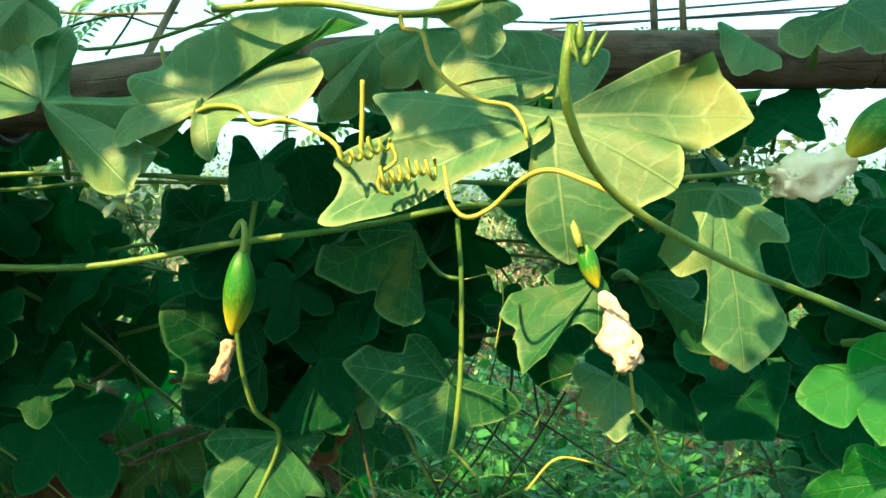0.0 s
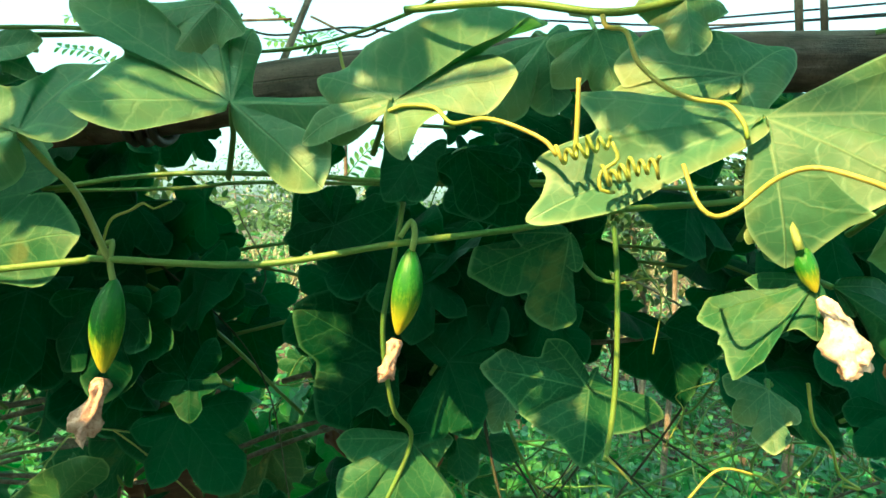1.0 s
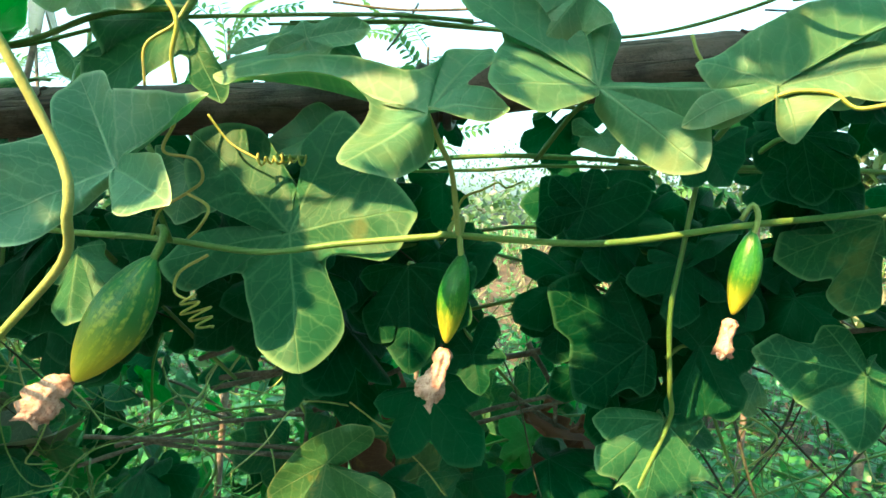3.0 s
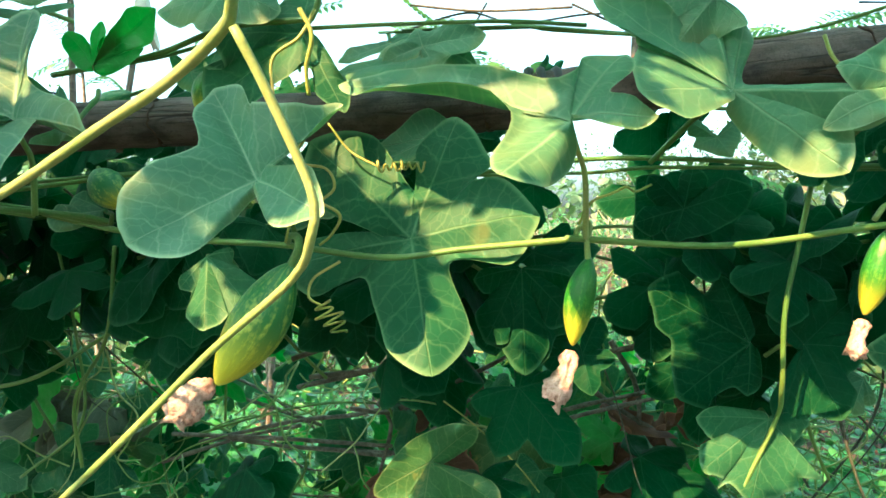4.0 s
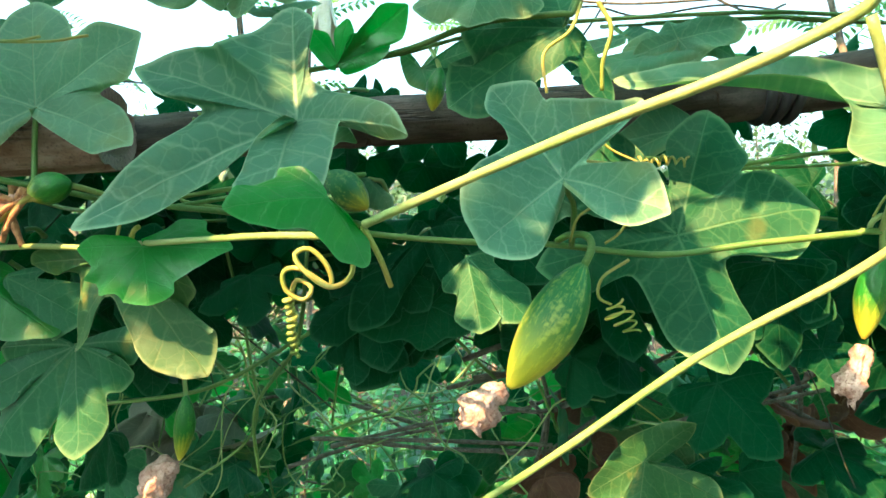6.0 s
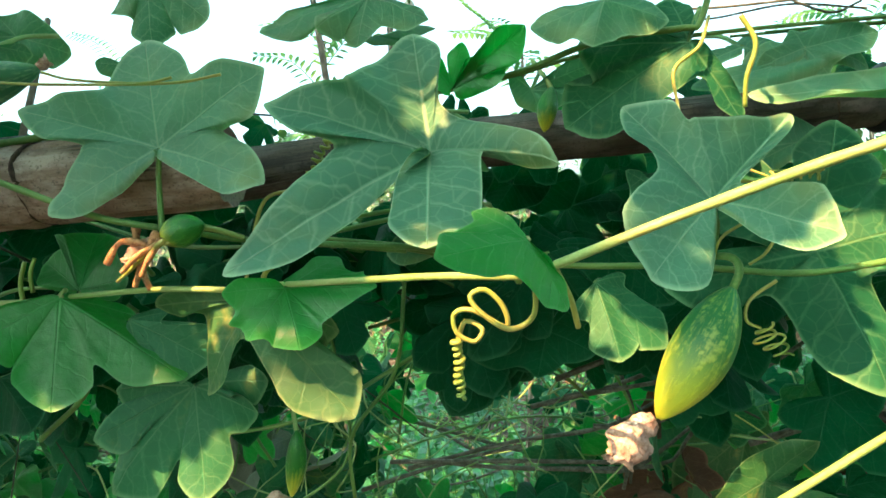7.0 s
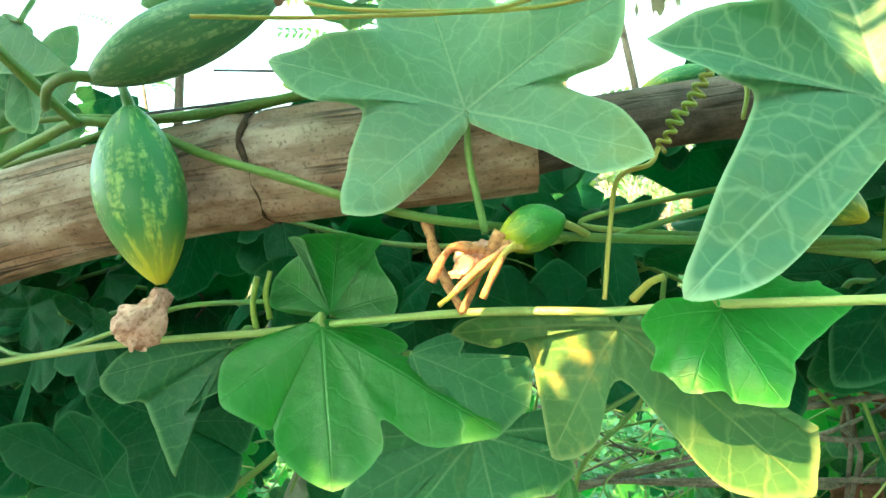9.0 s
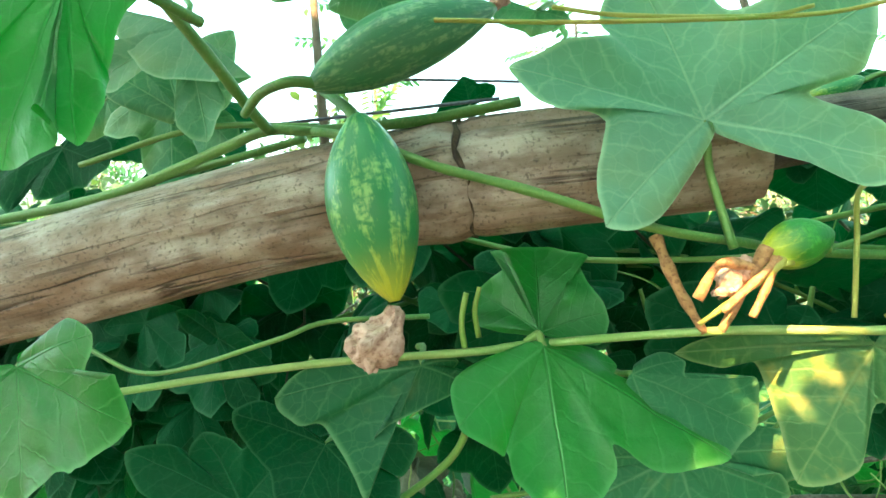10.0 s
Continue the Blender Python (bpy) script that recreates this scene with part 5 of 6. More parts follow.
tendril("mid", 0.60, [(-0.3138, 0.2470, 1.0553), (-0.3076, 0.2470, 1.0407)], coil=(4, 4.5))
tendril("top", 0.90, [(-0.0048, 0.2200, 1.1736), (-0.0036, 0.2180, 1.1681), (0.0025, 0.2170, 1.1665), (0.0059, 0.2140, 1.1555), (0.0136, 0.2100, 1.1464), (0.0217, 0.2060, 1.1415), (0.0307, 0.2030, 1.1392), (0.0346, 0.2000, 1.1331), (0.0357, 0.1990, 1.1279)])
tendril("right", 0.90, [(-0.0799, 0.2320, 1.1417), (-0.0724, 0.2300, 1.1438), (-0.0618, 0.2260, 1.1423), (-0.0553, 0.2220, 1.1362), (-0.0451, 0.2160, 1.1368), (-0.0363, 0.2100, 1.1339), (-0.0262, 0.2030, 1.1279), (-0.0224, 0.2000, 1.1227)])
tendril("right", 0.68, [(-0.0224, 0.1980, 1.1225), (-0.0069, 0.1940, 1.1260)], coil=(5, 2.2))
tendril("right", 0.68, [(-0.0069, 0.1940, 1.1260), (-0.0053, 0.1930, 1.1209), (-0.0102, 0.1930, 1.1167), (-0.0102, 0.1930, 1.1117), (-0.0060, 0.1930, 1.1109)])
tendril("right", 0.68, [(-0.0094, 0.1930, 1.1158), (0.0067, 0.1900, 1.1190)], coil=(6, 2.4))
tendril("right", 0.90, [(-0.0166, 0.2000, 1.1238), (-0.0162, 0.2000, 1.1345), (-0.0160, 0.2000, 1.1465)])
tendril("right", 0.75, [(0.0521, 0.1500, 1.1067), (0.0428, 0.1550, 1.1121), (0.0350, 0.1620, 1.1154), (0.0284, 0.1670, 1.1129), (0.0208, 0.1700, 1.1058), (0.0143, 0.1700, 1.1034), (0.0103, 0.1720, 1.1076), (0.0088, 0.1780, 1.1178)])
tendril("near", 1.00, [(-0.4053, 0.1570, 1.0911), (-0.4006, 0.1600, 1.0807), (-0.3982, 0.1650, 1.0713)])
tendril("near", 0.95, [(-0.4108, 0.1650, 1.0859), (-0.4118, 0.1670, 1.0747), (-0.4196, 0.1680, 1.0707), (-0.4287, 0.1690, 1.0764), (-0.4316, 0.1700, 1.0813), (-0.4267, 0.1710, 1.0830), (-0.4211, 0.1720, 1.0771), (-0.4207, 0.1730, 1.0706), (-0.4313, 0.1740, 1.0761), (-0.4375, 0.1750, 1.0749), (-0.4371, 0.1760, 1.0684), (-0.4313, 0.1770, 1.0650), (-0.4286, 0.1780, 1.0691), (-0.4343, 0.1790, 1.0716), (-0.4374, 0.1800, 1.0645)])
tendril("near", 0.90, [(-0.4374, 0.1800, 1.0654), (-0.4377, 0.1850, 1.0432)], coil=(9, 1.15))
tendril("wirev", 0.80, [(-0.4933, 0.2450, 1.1527), (-0.5110, 0.2500, 1.1280)], coil=(9, 1.8))
tendril("wirev", 0.90, [(-0.5110, 0.2500, 1.1280), (-0.5151, 0.2450, 1.1228), (-0.5263, 0.2380, 1.1190), (-0.5306, 0.2320, 1.1044), (-0.5340, 0.2280, 1.0823)])
tendril("wirev", 0.80, [(-0.4933, 0.2450, 1.1527), (-0.4865, 0.2400, 1.1446), (-0.4894, 0.2350, 1.1339)])
tendril("near", 1.10, [(-0.6492, 0.2370, 1.0758), (-0.6498, 0.2370, 1.0852), (-0.6477, 0.2380, 1.0947)])
tendril("near", 1.00, [(-0.6446, 0.2380, 1.0799), (-0.6453, 0.2380, 1.0887), (-0.6433, 0.2390, 1.0962)])
tendril("near", 1.30, [(-0.5260, 0.2260, 1.0822), (-0.5216, 0.2220, 1.0877), (-0.5180, 0.2200, 1.0895)])
tendril("low", 0.60, [(-0.2770, 0.4000, 0.9666), (-0.2591, 0.4000, 0.9539), (-0.2394, 0.4000, 0.9375), (-0.2236, 0.4000, 0.9228), (-0.2097, 0.4000, 0.9062)])
tendril("low", 0.60, [(0.0492, 0.2800, 0.9799), (0.0627, 0.2800, 0.9941), (0.0777, 0.2800, 0.9929), (0.0891, 0.2800, 0.9880)])
tendril("low", 0.70, [(0.0899, 0.2600, 1.0385), (0.0927, 0.2600, 1.0222), (0.0998, 0.2600, 1.0129), (0.1036, 0.2600, 1.0012), (0.1119, 0.2600, 0.9954), (0.1049, 0.2600, 0.9965)])
tendril("low", 0.35, [(0.0908, 0.3500, 1.0176), (0.0690, 0.3500, 1.0095), (0.0724, 0.3500, 1.0000), (0.0633, 0.3500, 0.9808)])
tendril("low", 0.42, [(0.0221, 0.2920, 1.0755), (0.0359, 0.2900, 1.0777), (0.0399, 0.2900, 1.0669), (0.0360, 0.2880, 1.0439)])
tendril("low", 0.70, [(0.0147, 0.2860, 0.9977), (0.0208, 0.2840, 0.9920), (0.0261, 0.2820, 0.9865)])
tendril("top", 1.10, [(-0.3233, 0.2400, 1.1829), (-0.3178, 0.2400, 1.1714), (-0.3209, 0.2420, 1.1580), (-0.3206, 0.2450, 1.1469)])
tendril("top", 0.90, [(-0.3267, 0.2700, 1.1923), (-0.3325, 0.2650, 1.1781), (-0.3443, 0.2620, 1.1675), (-0.3432, 0.2600, 1.1492)])
tendril("top", 0.70, [(-0.6169, 0.2200, 1.1769), (-0.5992, 0.2150, 1.1715), (-0.5655, 0.2100, 1.1666), (-0.5517, 0.2100, 1.1679)])
tendril("top", 0.70, [(-0.6501, 0.2150, 1.1750), (-0.6106, 0.2100, 1.1693), (-0.5546, 0.2100, 1.1658), (-0.5308, 0.2100, 1.1676)])
tendril("top", 0.80, [(-0.1025, 0.2600, 1.1732), (-0.0991, 0.2570, 1.1621), (-0.0892, 0.2500, 1.1494), (-0.0797, 0.2450, 1.1445)])

# fruits
fruit((-0.0724, 0.2630, 1.0914), (-0.0780, 0.2660, 1.0549), 6.4, [(-0.0724, 0.2630, 1.0895), (-0.0709, 0.2620, 1.0973), (-0.0726, 0.2640, 1.1027), (-0.0772, 0.2640, 1.0960)], "young", dry=[(-0.0790, 0.2660, 1.0529), (-0.0811, 0.2640, 1.0437), (-0.0832, 0.2620, 1.0374)], dry_radius=4.9)
fruit((-0.1963, 0.2600, 1.0774), (-0.2025, 0.2620, 1.0374), 6.8, [(-0.1968, 0.2600, 1.0757), (-0.1976, 0.2590, 1.0848), (-0.1966, 0.2590, 1.0930), (-0.2012, 0.2600, 1.0904), (-0.2026, 0.2600, 1.0872)], "young", dry=[(-0.2035, 0.2620, 1.0350), (-0.2052, 0.2600, 1.0245), (-0.2111, 0.2580, 1.0125)], dry_radius=5.9)
fruit((-0.3280, 0.2420, 1.0721), (-0.3600, 0.2380, 1.0183), 12.7, [(-0.3290, 0.2420, 1.0696), (-0.3248, 0.2430, 1.0788), (-0.3262, 0.2470, 1.0843), (-0.3330, 0.2550, 1.0845), (-0.3377, 0.2650, 1.0813)], "yellowing", dry=[(-0.3620, 0.2380, 1.0188), (-0.3706, 0.2360, 1.0141), (-0.3773, 0.2340, 1.0011)], dry_radius=7.7)
fruit((-0.6744, 0.2180, 1.1513), (-0.6666, 0.2120, 1.0971), 13.1, [(-0.6752, 0.2200, 1.1490), (-0.6789, 0.2250, 1.1544), (-0.6899, 0.2400, 1.1632)], "ripe", dry=[(-0.6669, 0.2120, 1.0959), (-0.6685, 0.2110, 1.0905), (-0.6785, 0.2080, 1.0805)], dry_radius=7.2)
fruit((-0.6890, 0.2220, 1.1615), (-0.6326, 0.2380, 1.1839), 10.8, [(-0.6862, 0.2220, 1.1619), (-0.6945, 0.2200, 1.1628), (-0.7054, 0.2250, 1.1612), (-0.7150, 0.2350, 1.1571)], "dull", dry=[(-0.6338, 0.2380, 1.1840), (-0.6294, 0.2400, 1.1877)], dry_radius=3.5)
fruit((-0.5455, 0.2160, 1.1087), (-0.5652, 0.2160, 1.1027), 6.9, [(-0.5478, 0.2180, 1.1076), (-0.5432, 0.2250, 1.1056), (-0.5372, 0.2350, 1.1020)], "young", dry=[(-0.5668, 0.2160, 1.1020), (-0.5725, 0.2130, 1.0990), (-0.5760, 0.2110, 1.0940)], dry_radius=4.6)
fruit((-0.4669, 0.3400, 1.1676), (-0.4974, 0.3400, 1.1597), 5.9, [(-0.4680, 0.3400, 1.1666), (-0.4570, 0.3400, 1.1693), (-0.4419, 0.3300, 1.1665)], "ripe")
fruit((-0.4547, 0.2900, 1.1157), (-0.4316, 0.2780, 1.0974), 9.6, [(-0.4515, 0.2900, 1.1132), (-0.4576, 0.2950, 1.1185)], "ripe")
fruit((0.1219, 0.1550, 1.1332), (0.1115, 0.1600, 1.1186), 5.2, [(0.1205, 0.1550, 1.1320), (0.1275, 0.1550, 1.1387)], "young", dry=[(0.1140, 0.1610, 1.1185), (0.1062, 0.1630, 1.1150), (0.0977, 0.1650, 1.1126)], dry_radius=6.2, petals=PETAL_WHITE)
fruit((0.0545, 0.2040, 1.0965), (0.0592, 0.2020, 1.0808), 3.3, [(0.0545, 0.2040, 1.0955), (0.0540, 0.2050, 1.1000), (0.0590, 0.2070, 1.1036)], "young", dry=[(0.0607, 0.2020, 1.0794), (0.0643, 0.1980, 1.0712), (0.0665, 0.1930, 1.0576)], dry_radius=5.7, petals=PETAL_SUNLIT)
fruit((-0.5428, 0.3000, 0.9917), (-0.5481, 0.3000, 0.9537), 5.8, [(-0.5429, 0.3000, 0.9891), (-0.5468, 0.3050, 1.0034), (-0.5507, 0.3100, 1.0221)], "young", dry=[(-0.5502, 0.3000, 0.9519), (-0.5579, 0.3000, 0.9467), (-0.5652, 0.2970, 0.9310)], dry_radius=10.0)
fruit((-0.3960, 0.2980, 1.1710), (-0.4006, 0.2980, 1.1485), 5.2, [(-0.3960, 0.2980, 1.1694), (-0.3987, 0.3020, 1.1764), (-0.4052, 0.3120, 1.1884)], "young")

# spots to be sunlit, with the width of the gap left in the unseen leaves
GAPS, OPENINGS = [], []


def sun_gap(at, width):
    GAPS.append((at, width))


def opening(start, middle, width, through_all):
    OPENINGS.append((start, middle, width, through_all))


sun_gap((0.0657, 0.1980, 1.1432), 0.017)
sun_gap((0.0493, 0.1980, 1.1176), 0.013)
sun_gap((0.0861, 0.1980, 1.1434), 0.014)
sun_gap((0.1125, 0.1550, 1.0598), 0.006)
sun_gap((0.1198, 0.1600, 1.0344), 0.005)
sun_gap((-0.2663, 0.3460, 0.9361), 0.005)
sun_gap((-0.0694, 0.2350, 1.1525), 0.012)
sun_gap((-0.0510, 0.2350, 1.1587), 0.013)
sun_gap((-0.0369, 0.2380, 1.1719), 0.009)
sun_gap((-0.0564, 0.2300, 1.1346), 0.005)
sun_gap((0.0146, 0.2550, 1.1622), 0.009)
sun_gap((0.0330, 0.2530, 1.1597), 0.005)
sun_gap((-0.0139, 0.2000, 1.1121), 0.013)
sun_gap((-0.0025, 0.1950, 1.1194), 0.011)
sun_gap((-0.0243, 0.2000, 1.1068), 0.007)
sun_gap((0.0583, 0.2100, 1.0987), 0.006)
sun_gap((-0.0076, 0.2950, 1.0920), 0.008)
sun_gap((-0.0075, 0.3040, 1.0607), 0.006)
sun_gap((0.0390, 0.2050, 1.0680), 0.013)
sun_gap((0.0545, 0.2080, 1.0714), 0.011)
sun_gap((0.1058, 0.2300, 1.0666), 0.010)
sun_gap((0.0656, 0.1970, 1.0679), 0.014)
sun_gap((0.0126, 0.3260, 1.0301), 0.006)
sun_gap((0.0359, 0.3250, 1.0159), 0.007)
sun_gap((-0.0778, 0.2560, 1.0630), 0.007)
sun_gap((-0.2003, 0.2550, 1.0529), 0.007)
sun_gap((-0.1070, 0.3500, 0.9534), 0.002)
sun_gap((-0.1801, 0.3000, 1.1257), 0.003)
sun_gap((-0.2618, 0.2750, 1.1022), 0.002)
sun_gap((-0.2629, 0.2500, 1.0492), 0.008)
sun_gap((-0.2010, 0.2500, 1.0502), 0.007)
sun_gap((-0.1543, 0.2000, 1.1428), 0.001)
sun_gap((-0.1825, 0.2000, 1.1332), 0.003)
sun_gap((-0.0748, 0.2350, 1.1589), 0.009)
sun_gap((-0.0520, 0.2350, 1.1633), 0.011)
sun_gap((-0.2069, 0.2600, 1.1064), 0.002)
sun_gap((-0.1276, 0.2150, 1.1301), 0.005)
sun_gap((-0.2244, 0.2970, 1.0514), 0.004)
sun_gap((-0.2380, 0.2350, 1.1413), 0.002)
sun_gap((-0.1620, 0.2400, 1.1625), 0.002)
sun_gap((-0.1356, 0.2150, 1.1344), 0.006)
sun_gap((-0.3461, 0.2360, 1.0522), 0.006)
sun_gap((-0.3532, 0.2340, 1.0324), 0.006)
sun_gap((-0.3344, 0.2800, 1.1657), 0.005)
sun_gap((-0.3089, 0.1950, 1.1029), 0.008)
sun_gap((-0.4101, 0.2000, 1.1331), 0.001)
sun_gap((-0.4910, 0.2150, 1.0593), 0.001)
sun_gap((-0.5080, 0.2200, 1.0462), 0.001)
sun_gap((-0.4902, 0.2100, 1.0468), 0.001)
sun_gap((-0.5878, 0.2400, 0.9836), 0.008)
sun_gap((-0.5585, 0.2500, 1.0175), 0.003)
sun_gap((-0.3752, 0.2650, 1.0560), 0.001)
sun_gap((-0.3249, 0.2600, 1.1627), 0.008)
sun_gap((-0.3179, 0.1900, 1.1017), 0.006)
sun_gap((-0.5581, 0.2450, 1.0183), 0.005)
sun_gap((-0.5723, 0.2400, 0.9896), 0.005)
sun_gap((-0.4449, 0.2400, 1.1579), 0.003)
sun_gap((-0.3542, 0.2330, 1.0455), 0.006)
sun_gap((-0.3452, 0.2330, 1.0560), 0.005)
sun_gap((-0.5626, 0.2100, 1.1038), 0.003)
sun_gap((-0.5594, 0.2500, 1.0171), 0.005)
sun_gap((-0.3398, 0.1330, 1.1166), 0.003)
sun_gap((-0.3736, 0.1470, 1.1039), 0.003)
sun_gap((-0.4439, 0.1780, 1.0872), 0.003)
sun_gap((-0.4362, 0.1800, 1.0610), 0.004)
sun_gap((-0.2989, 0.1120, 1.1311), 0.003)
sun_gap((-0.3229, 0.1260, 1.1226), 0.003)
sun_gap((-0.3552, 0.1400, 1.1112), 0.003)
sun_gap((-0.3906, 0.1520, 1.0975), 0.003)
sun_gap((-0.2811, 0.1160, 1.0810), 0.003)
sun_gap((-0.2739, 0.1130, 1.0938), 0.003)
sun_gap((-0.4251, 0.1700, 1.0874), 0.003)
sun_gap((-0.4578, 0.1850, 1.0863), 0.003)
sun_gap((-0.2784, 0.1187, 1.0844), 0.003)
sun_gap((-0.2824, 0.1235, 1.0790), 0.003)
sun_gap((-0.2917, 0.1280, 1.0717), 0.003)
sun_gap((-0.3013, 0.1325, 1.0642), 0.003)
sun_gap((-0.3106, 0.1370, 1.0569), 0.003)
sun_gap((-0.3224, 0.1411, 1.0462), 0.003)
sun_gap((-0.3346, 0.1454, 1.0352), 0.003)
sun_gap((-0.3464, 0.1495, 1.0245), 0.003)
sun_gap((-0.3557, 0.1530, 1.0164), 0.003)
sun_gap((-0.3653, 0.1565, 1.0082), 0.003)
sun_gap((-0.3746, 0.1600, 1.0001), 0.003)
# openings in the thicket to fit the camera's view, each along a sight line from the camera, with its half width and
# whether it goes right through
opening((-0.1580, -0.0090, 1.0910), (-0.1595, 0.4500, 1.0760), 0.026, True)
opening((-0.1580, -0.0090, 1.0910), (-0.1524, 0.4500, 1.1179), 0.016, True)
opening((-0.0260, 0.0090, 1.1000), (0.0829, 0.4500, 1.0804), 0.022, True)
opening((-0.6360, 0.0390, 1.1230), (-0.7770, 0.4000, 1.0952), 0.014, False)
opening((-0.6360, 0.0390, 1.1230), (-0.7185, 0.4000, 1.0882), 0.014, False)
opening((-0.5960, 0.0400, 1.1180), (-0.4212, 0.4200, 1.1253), 0.014, False)
opening((-0.3780, -0.0320, 1.0970), (-0.5274, 0.4500, 1.0175), 0.024, False)
opening((-0.2280, -0.0210, 1.0950), (-0.1554, 0.4500, 1.0602), 0.018, True)
opening((0.0030, 0.0040, 1.1020), (0.0479, 0.4500, 1.1362), 0.020, True)
opening((-0.3150, -0.0290, 1.0970), (-0.3876, 0.4500, 1.0447), 0.014, False)
opening((-0.3780, -0.0320, 1.0970), (-0.4437, 0.4500, 1.1297), 0.012, False)
opening((-0.1300, -0.0050, 1.0910), (0.0073, 0.4500, 0.9762), 0.038, True)
opening((-0.1300, -0.0050, 1.0910), (-0.0112, 0.4500, 0.9297), 0.040, True)
opening((-0.1300, -0.0050, 1.0910), (0.0411, 0.4500, 0.9281), 0.040, True)
opening((-0.1300, -0.0050, 1.0910), (0.1264, 0.4500, 0.9650), 0.036, True)
opening((-0.0260, 0.0090, 1.1000), (0.0611, 0.4500, 0.9373), 0.040, True)
opening((-0.0260, 0.0090, 1.1000), (0.1093, 0.4500, 0.9708), 0.036, True)
opening((-0.0260, 0.0090, 1.1000), (0.1344, 0.4500, 0.9381), 0.040, True)
opening((-0.0260, 0.0090, 1.1000), (0.2242, 0.4500, 0.9225), 0.034, True)
opening((-0.3150, -0.0290, 1.0970), (-0.4616, 0.4500, 0.9436), 0.036, False)
opening((-0.3150, -0.0290, 1.0970), (-0.4243, 0.4500, 0.9811), 0.026, False)
opening((-0.3150, -0.0290, 1.0970), (-0.4903, 0.4500, 0.9055), 0.030, False)
opening((-0.2580, -0.0250, 1.0960), (-0.5392, 0.4500, 0.9380), 0.036, False)
opening((-0.2580, -0.0250, 1.0960), (-0.5734, 0.4500, 0.9746), 0.026, False)
opening((-0.4500, -0.0100, 1.1040), (-0.4994, 0.4500, 0.9312), 0.040, True)
opening((-0.4500, -0.0100, 1.1040), (-0.4438, 0.4500, 0.9312), 0.036, True)
opening((-0.5960, 0.0400, 1.1180), (-0.7334, 0.4500, 0.9612), 0.024, False)
opening((-0.5610, 0.0370, 1.1170), (-0.6202, 0.4500, 0.9289), 0.024, False)
opening((-0.1580, -0.0090, 1.0910), (-0.2469, 0.4500, 1.0052), 0.020, False)
opening((-0.1580, -0.0090, 1.0910), (-0.4010, 0.4500, 0.9550), 0.034, False)
opening((-0.1580, -0.0090, 1.0910), (-0.1658, 0.4500, 0.9999), 0.026, False)
opening((-0.0920, -0.0020, 1.0960), (-0.1911, 0.4500, 1.0936), 0.020, False)

# ---- the thicket behind ----
VARIANTS = []
rnd = random.Random(5)
for k in range(9):
    lobes = random_lobes(rnd, 0.042, (0, -1, 0.25), 0.12)
    v, f, uvs = blade_data(lobes, rnd.uniform(0.6, 0.88), 900 + k, 6, 5, 0.05, 0.12)
    VARIANTS.append((v, f, uvs))
for k in range(9):
    lobes = random_lobes(rnd, 0.042, (0, -1, 0.25), 0.3)
    curl = rnd.choice((-1, 1)) * rnd.uniform(9, 16)
    v, f, uvs = blade_data(lobes, rnd.uniform(0.75, 0.92), 950 + k, 8, 8, 0.16, 0.3)
    v = [np.array((p[0] * math.cos(p[0] * curl), p[1] + 0.8 * p[0] * math.sin(p[0] * curl) - 12 * p[2] ** 2, p[2])) for p in v]
    VARIANTS.append((v, f, uvs))
SHARED = {}


def thicket_leaf(parent, at, mat, r, lean=0.6, scale=1.0):
    """A leaf on one of the shared blades, turned at random."""
    k = r.randrange(9) + (9 if mat in ("dry", "grey") else 0)
    if (k, mat) not in SHARED:
        v, f, uvs = VARIANTS[k]
        ob = mesh_object("leaf", v, f, LEAF[mat], parent, uvs, at)
        SHARED[k, mat] = ob.data
    else:
        ob = new("leaf", SHARED[k, mat])
        ob.parent, ob.location = parent, at
    ob.rotation_euler = (r.gauss(0, lean), r.gauss(0, lean), r.gauss(0, lean))
    s = scale * r.uniform(0.75, 1.25)
    ob.scale = (s, s, s)
    return ob


def trailing(points, label, count, spread_by, mats=("green",), scale=1.0, lean=0.6, keep=None):
    """A vine with leaves set along and around its stem."""
    r = random.Random(count + int(abs(points[0][0]) * 1000))
    thing = empty("ivy_gourd_vine", label, "climbing vine", "vines in the thicket")
    tube("stem", points, 0.0016, STEM, thing, 6, 0.02, 0.8, 0.15)
    line = smooth_line(points, 0.01)
    for _ in range(count):
        q = line[r.randrange(len(line))] + np.array((r.gauss(0, spread_by[0]), r.gauss(0, spread_by[1]), r.gauss(0, spread_by[2])))
        if keep and not keep(q):
            continue
        thicket_leaf(thing, q, mats[r.randrange(len(mats))], r, lean, scale)
    return thing


def open_at(q, far=False):
    for a, spot, width, deep in OPENINGS:
        if far and not deep:
            continue
        k = (q[1] - a[1]) / (spot[1] - a[1])
        x, z = a[0] + (spot[0] - a[0]) * k, a[2] + (spot[2] - a[2]) * k
        if math.hypot(q[0] - x, q[2] - z) < width * k + 0.016:
            return True
    return False


def behind(q):
    return q[1] > 0.37 and 0.985 < q[2] < 1.15 and not open_at(q)


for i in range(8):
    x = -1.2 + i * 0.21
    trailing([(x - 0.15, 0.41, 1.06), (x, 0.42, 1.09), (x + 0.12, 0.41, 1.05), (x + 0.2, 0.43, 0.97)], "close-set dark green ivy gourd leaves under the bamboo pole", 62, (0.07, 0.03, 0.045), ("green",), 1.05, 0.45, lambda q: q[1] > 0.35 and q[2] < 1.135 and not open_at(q))


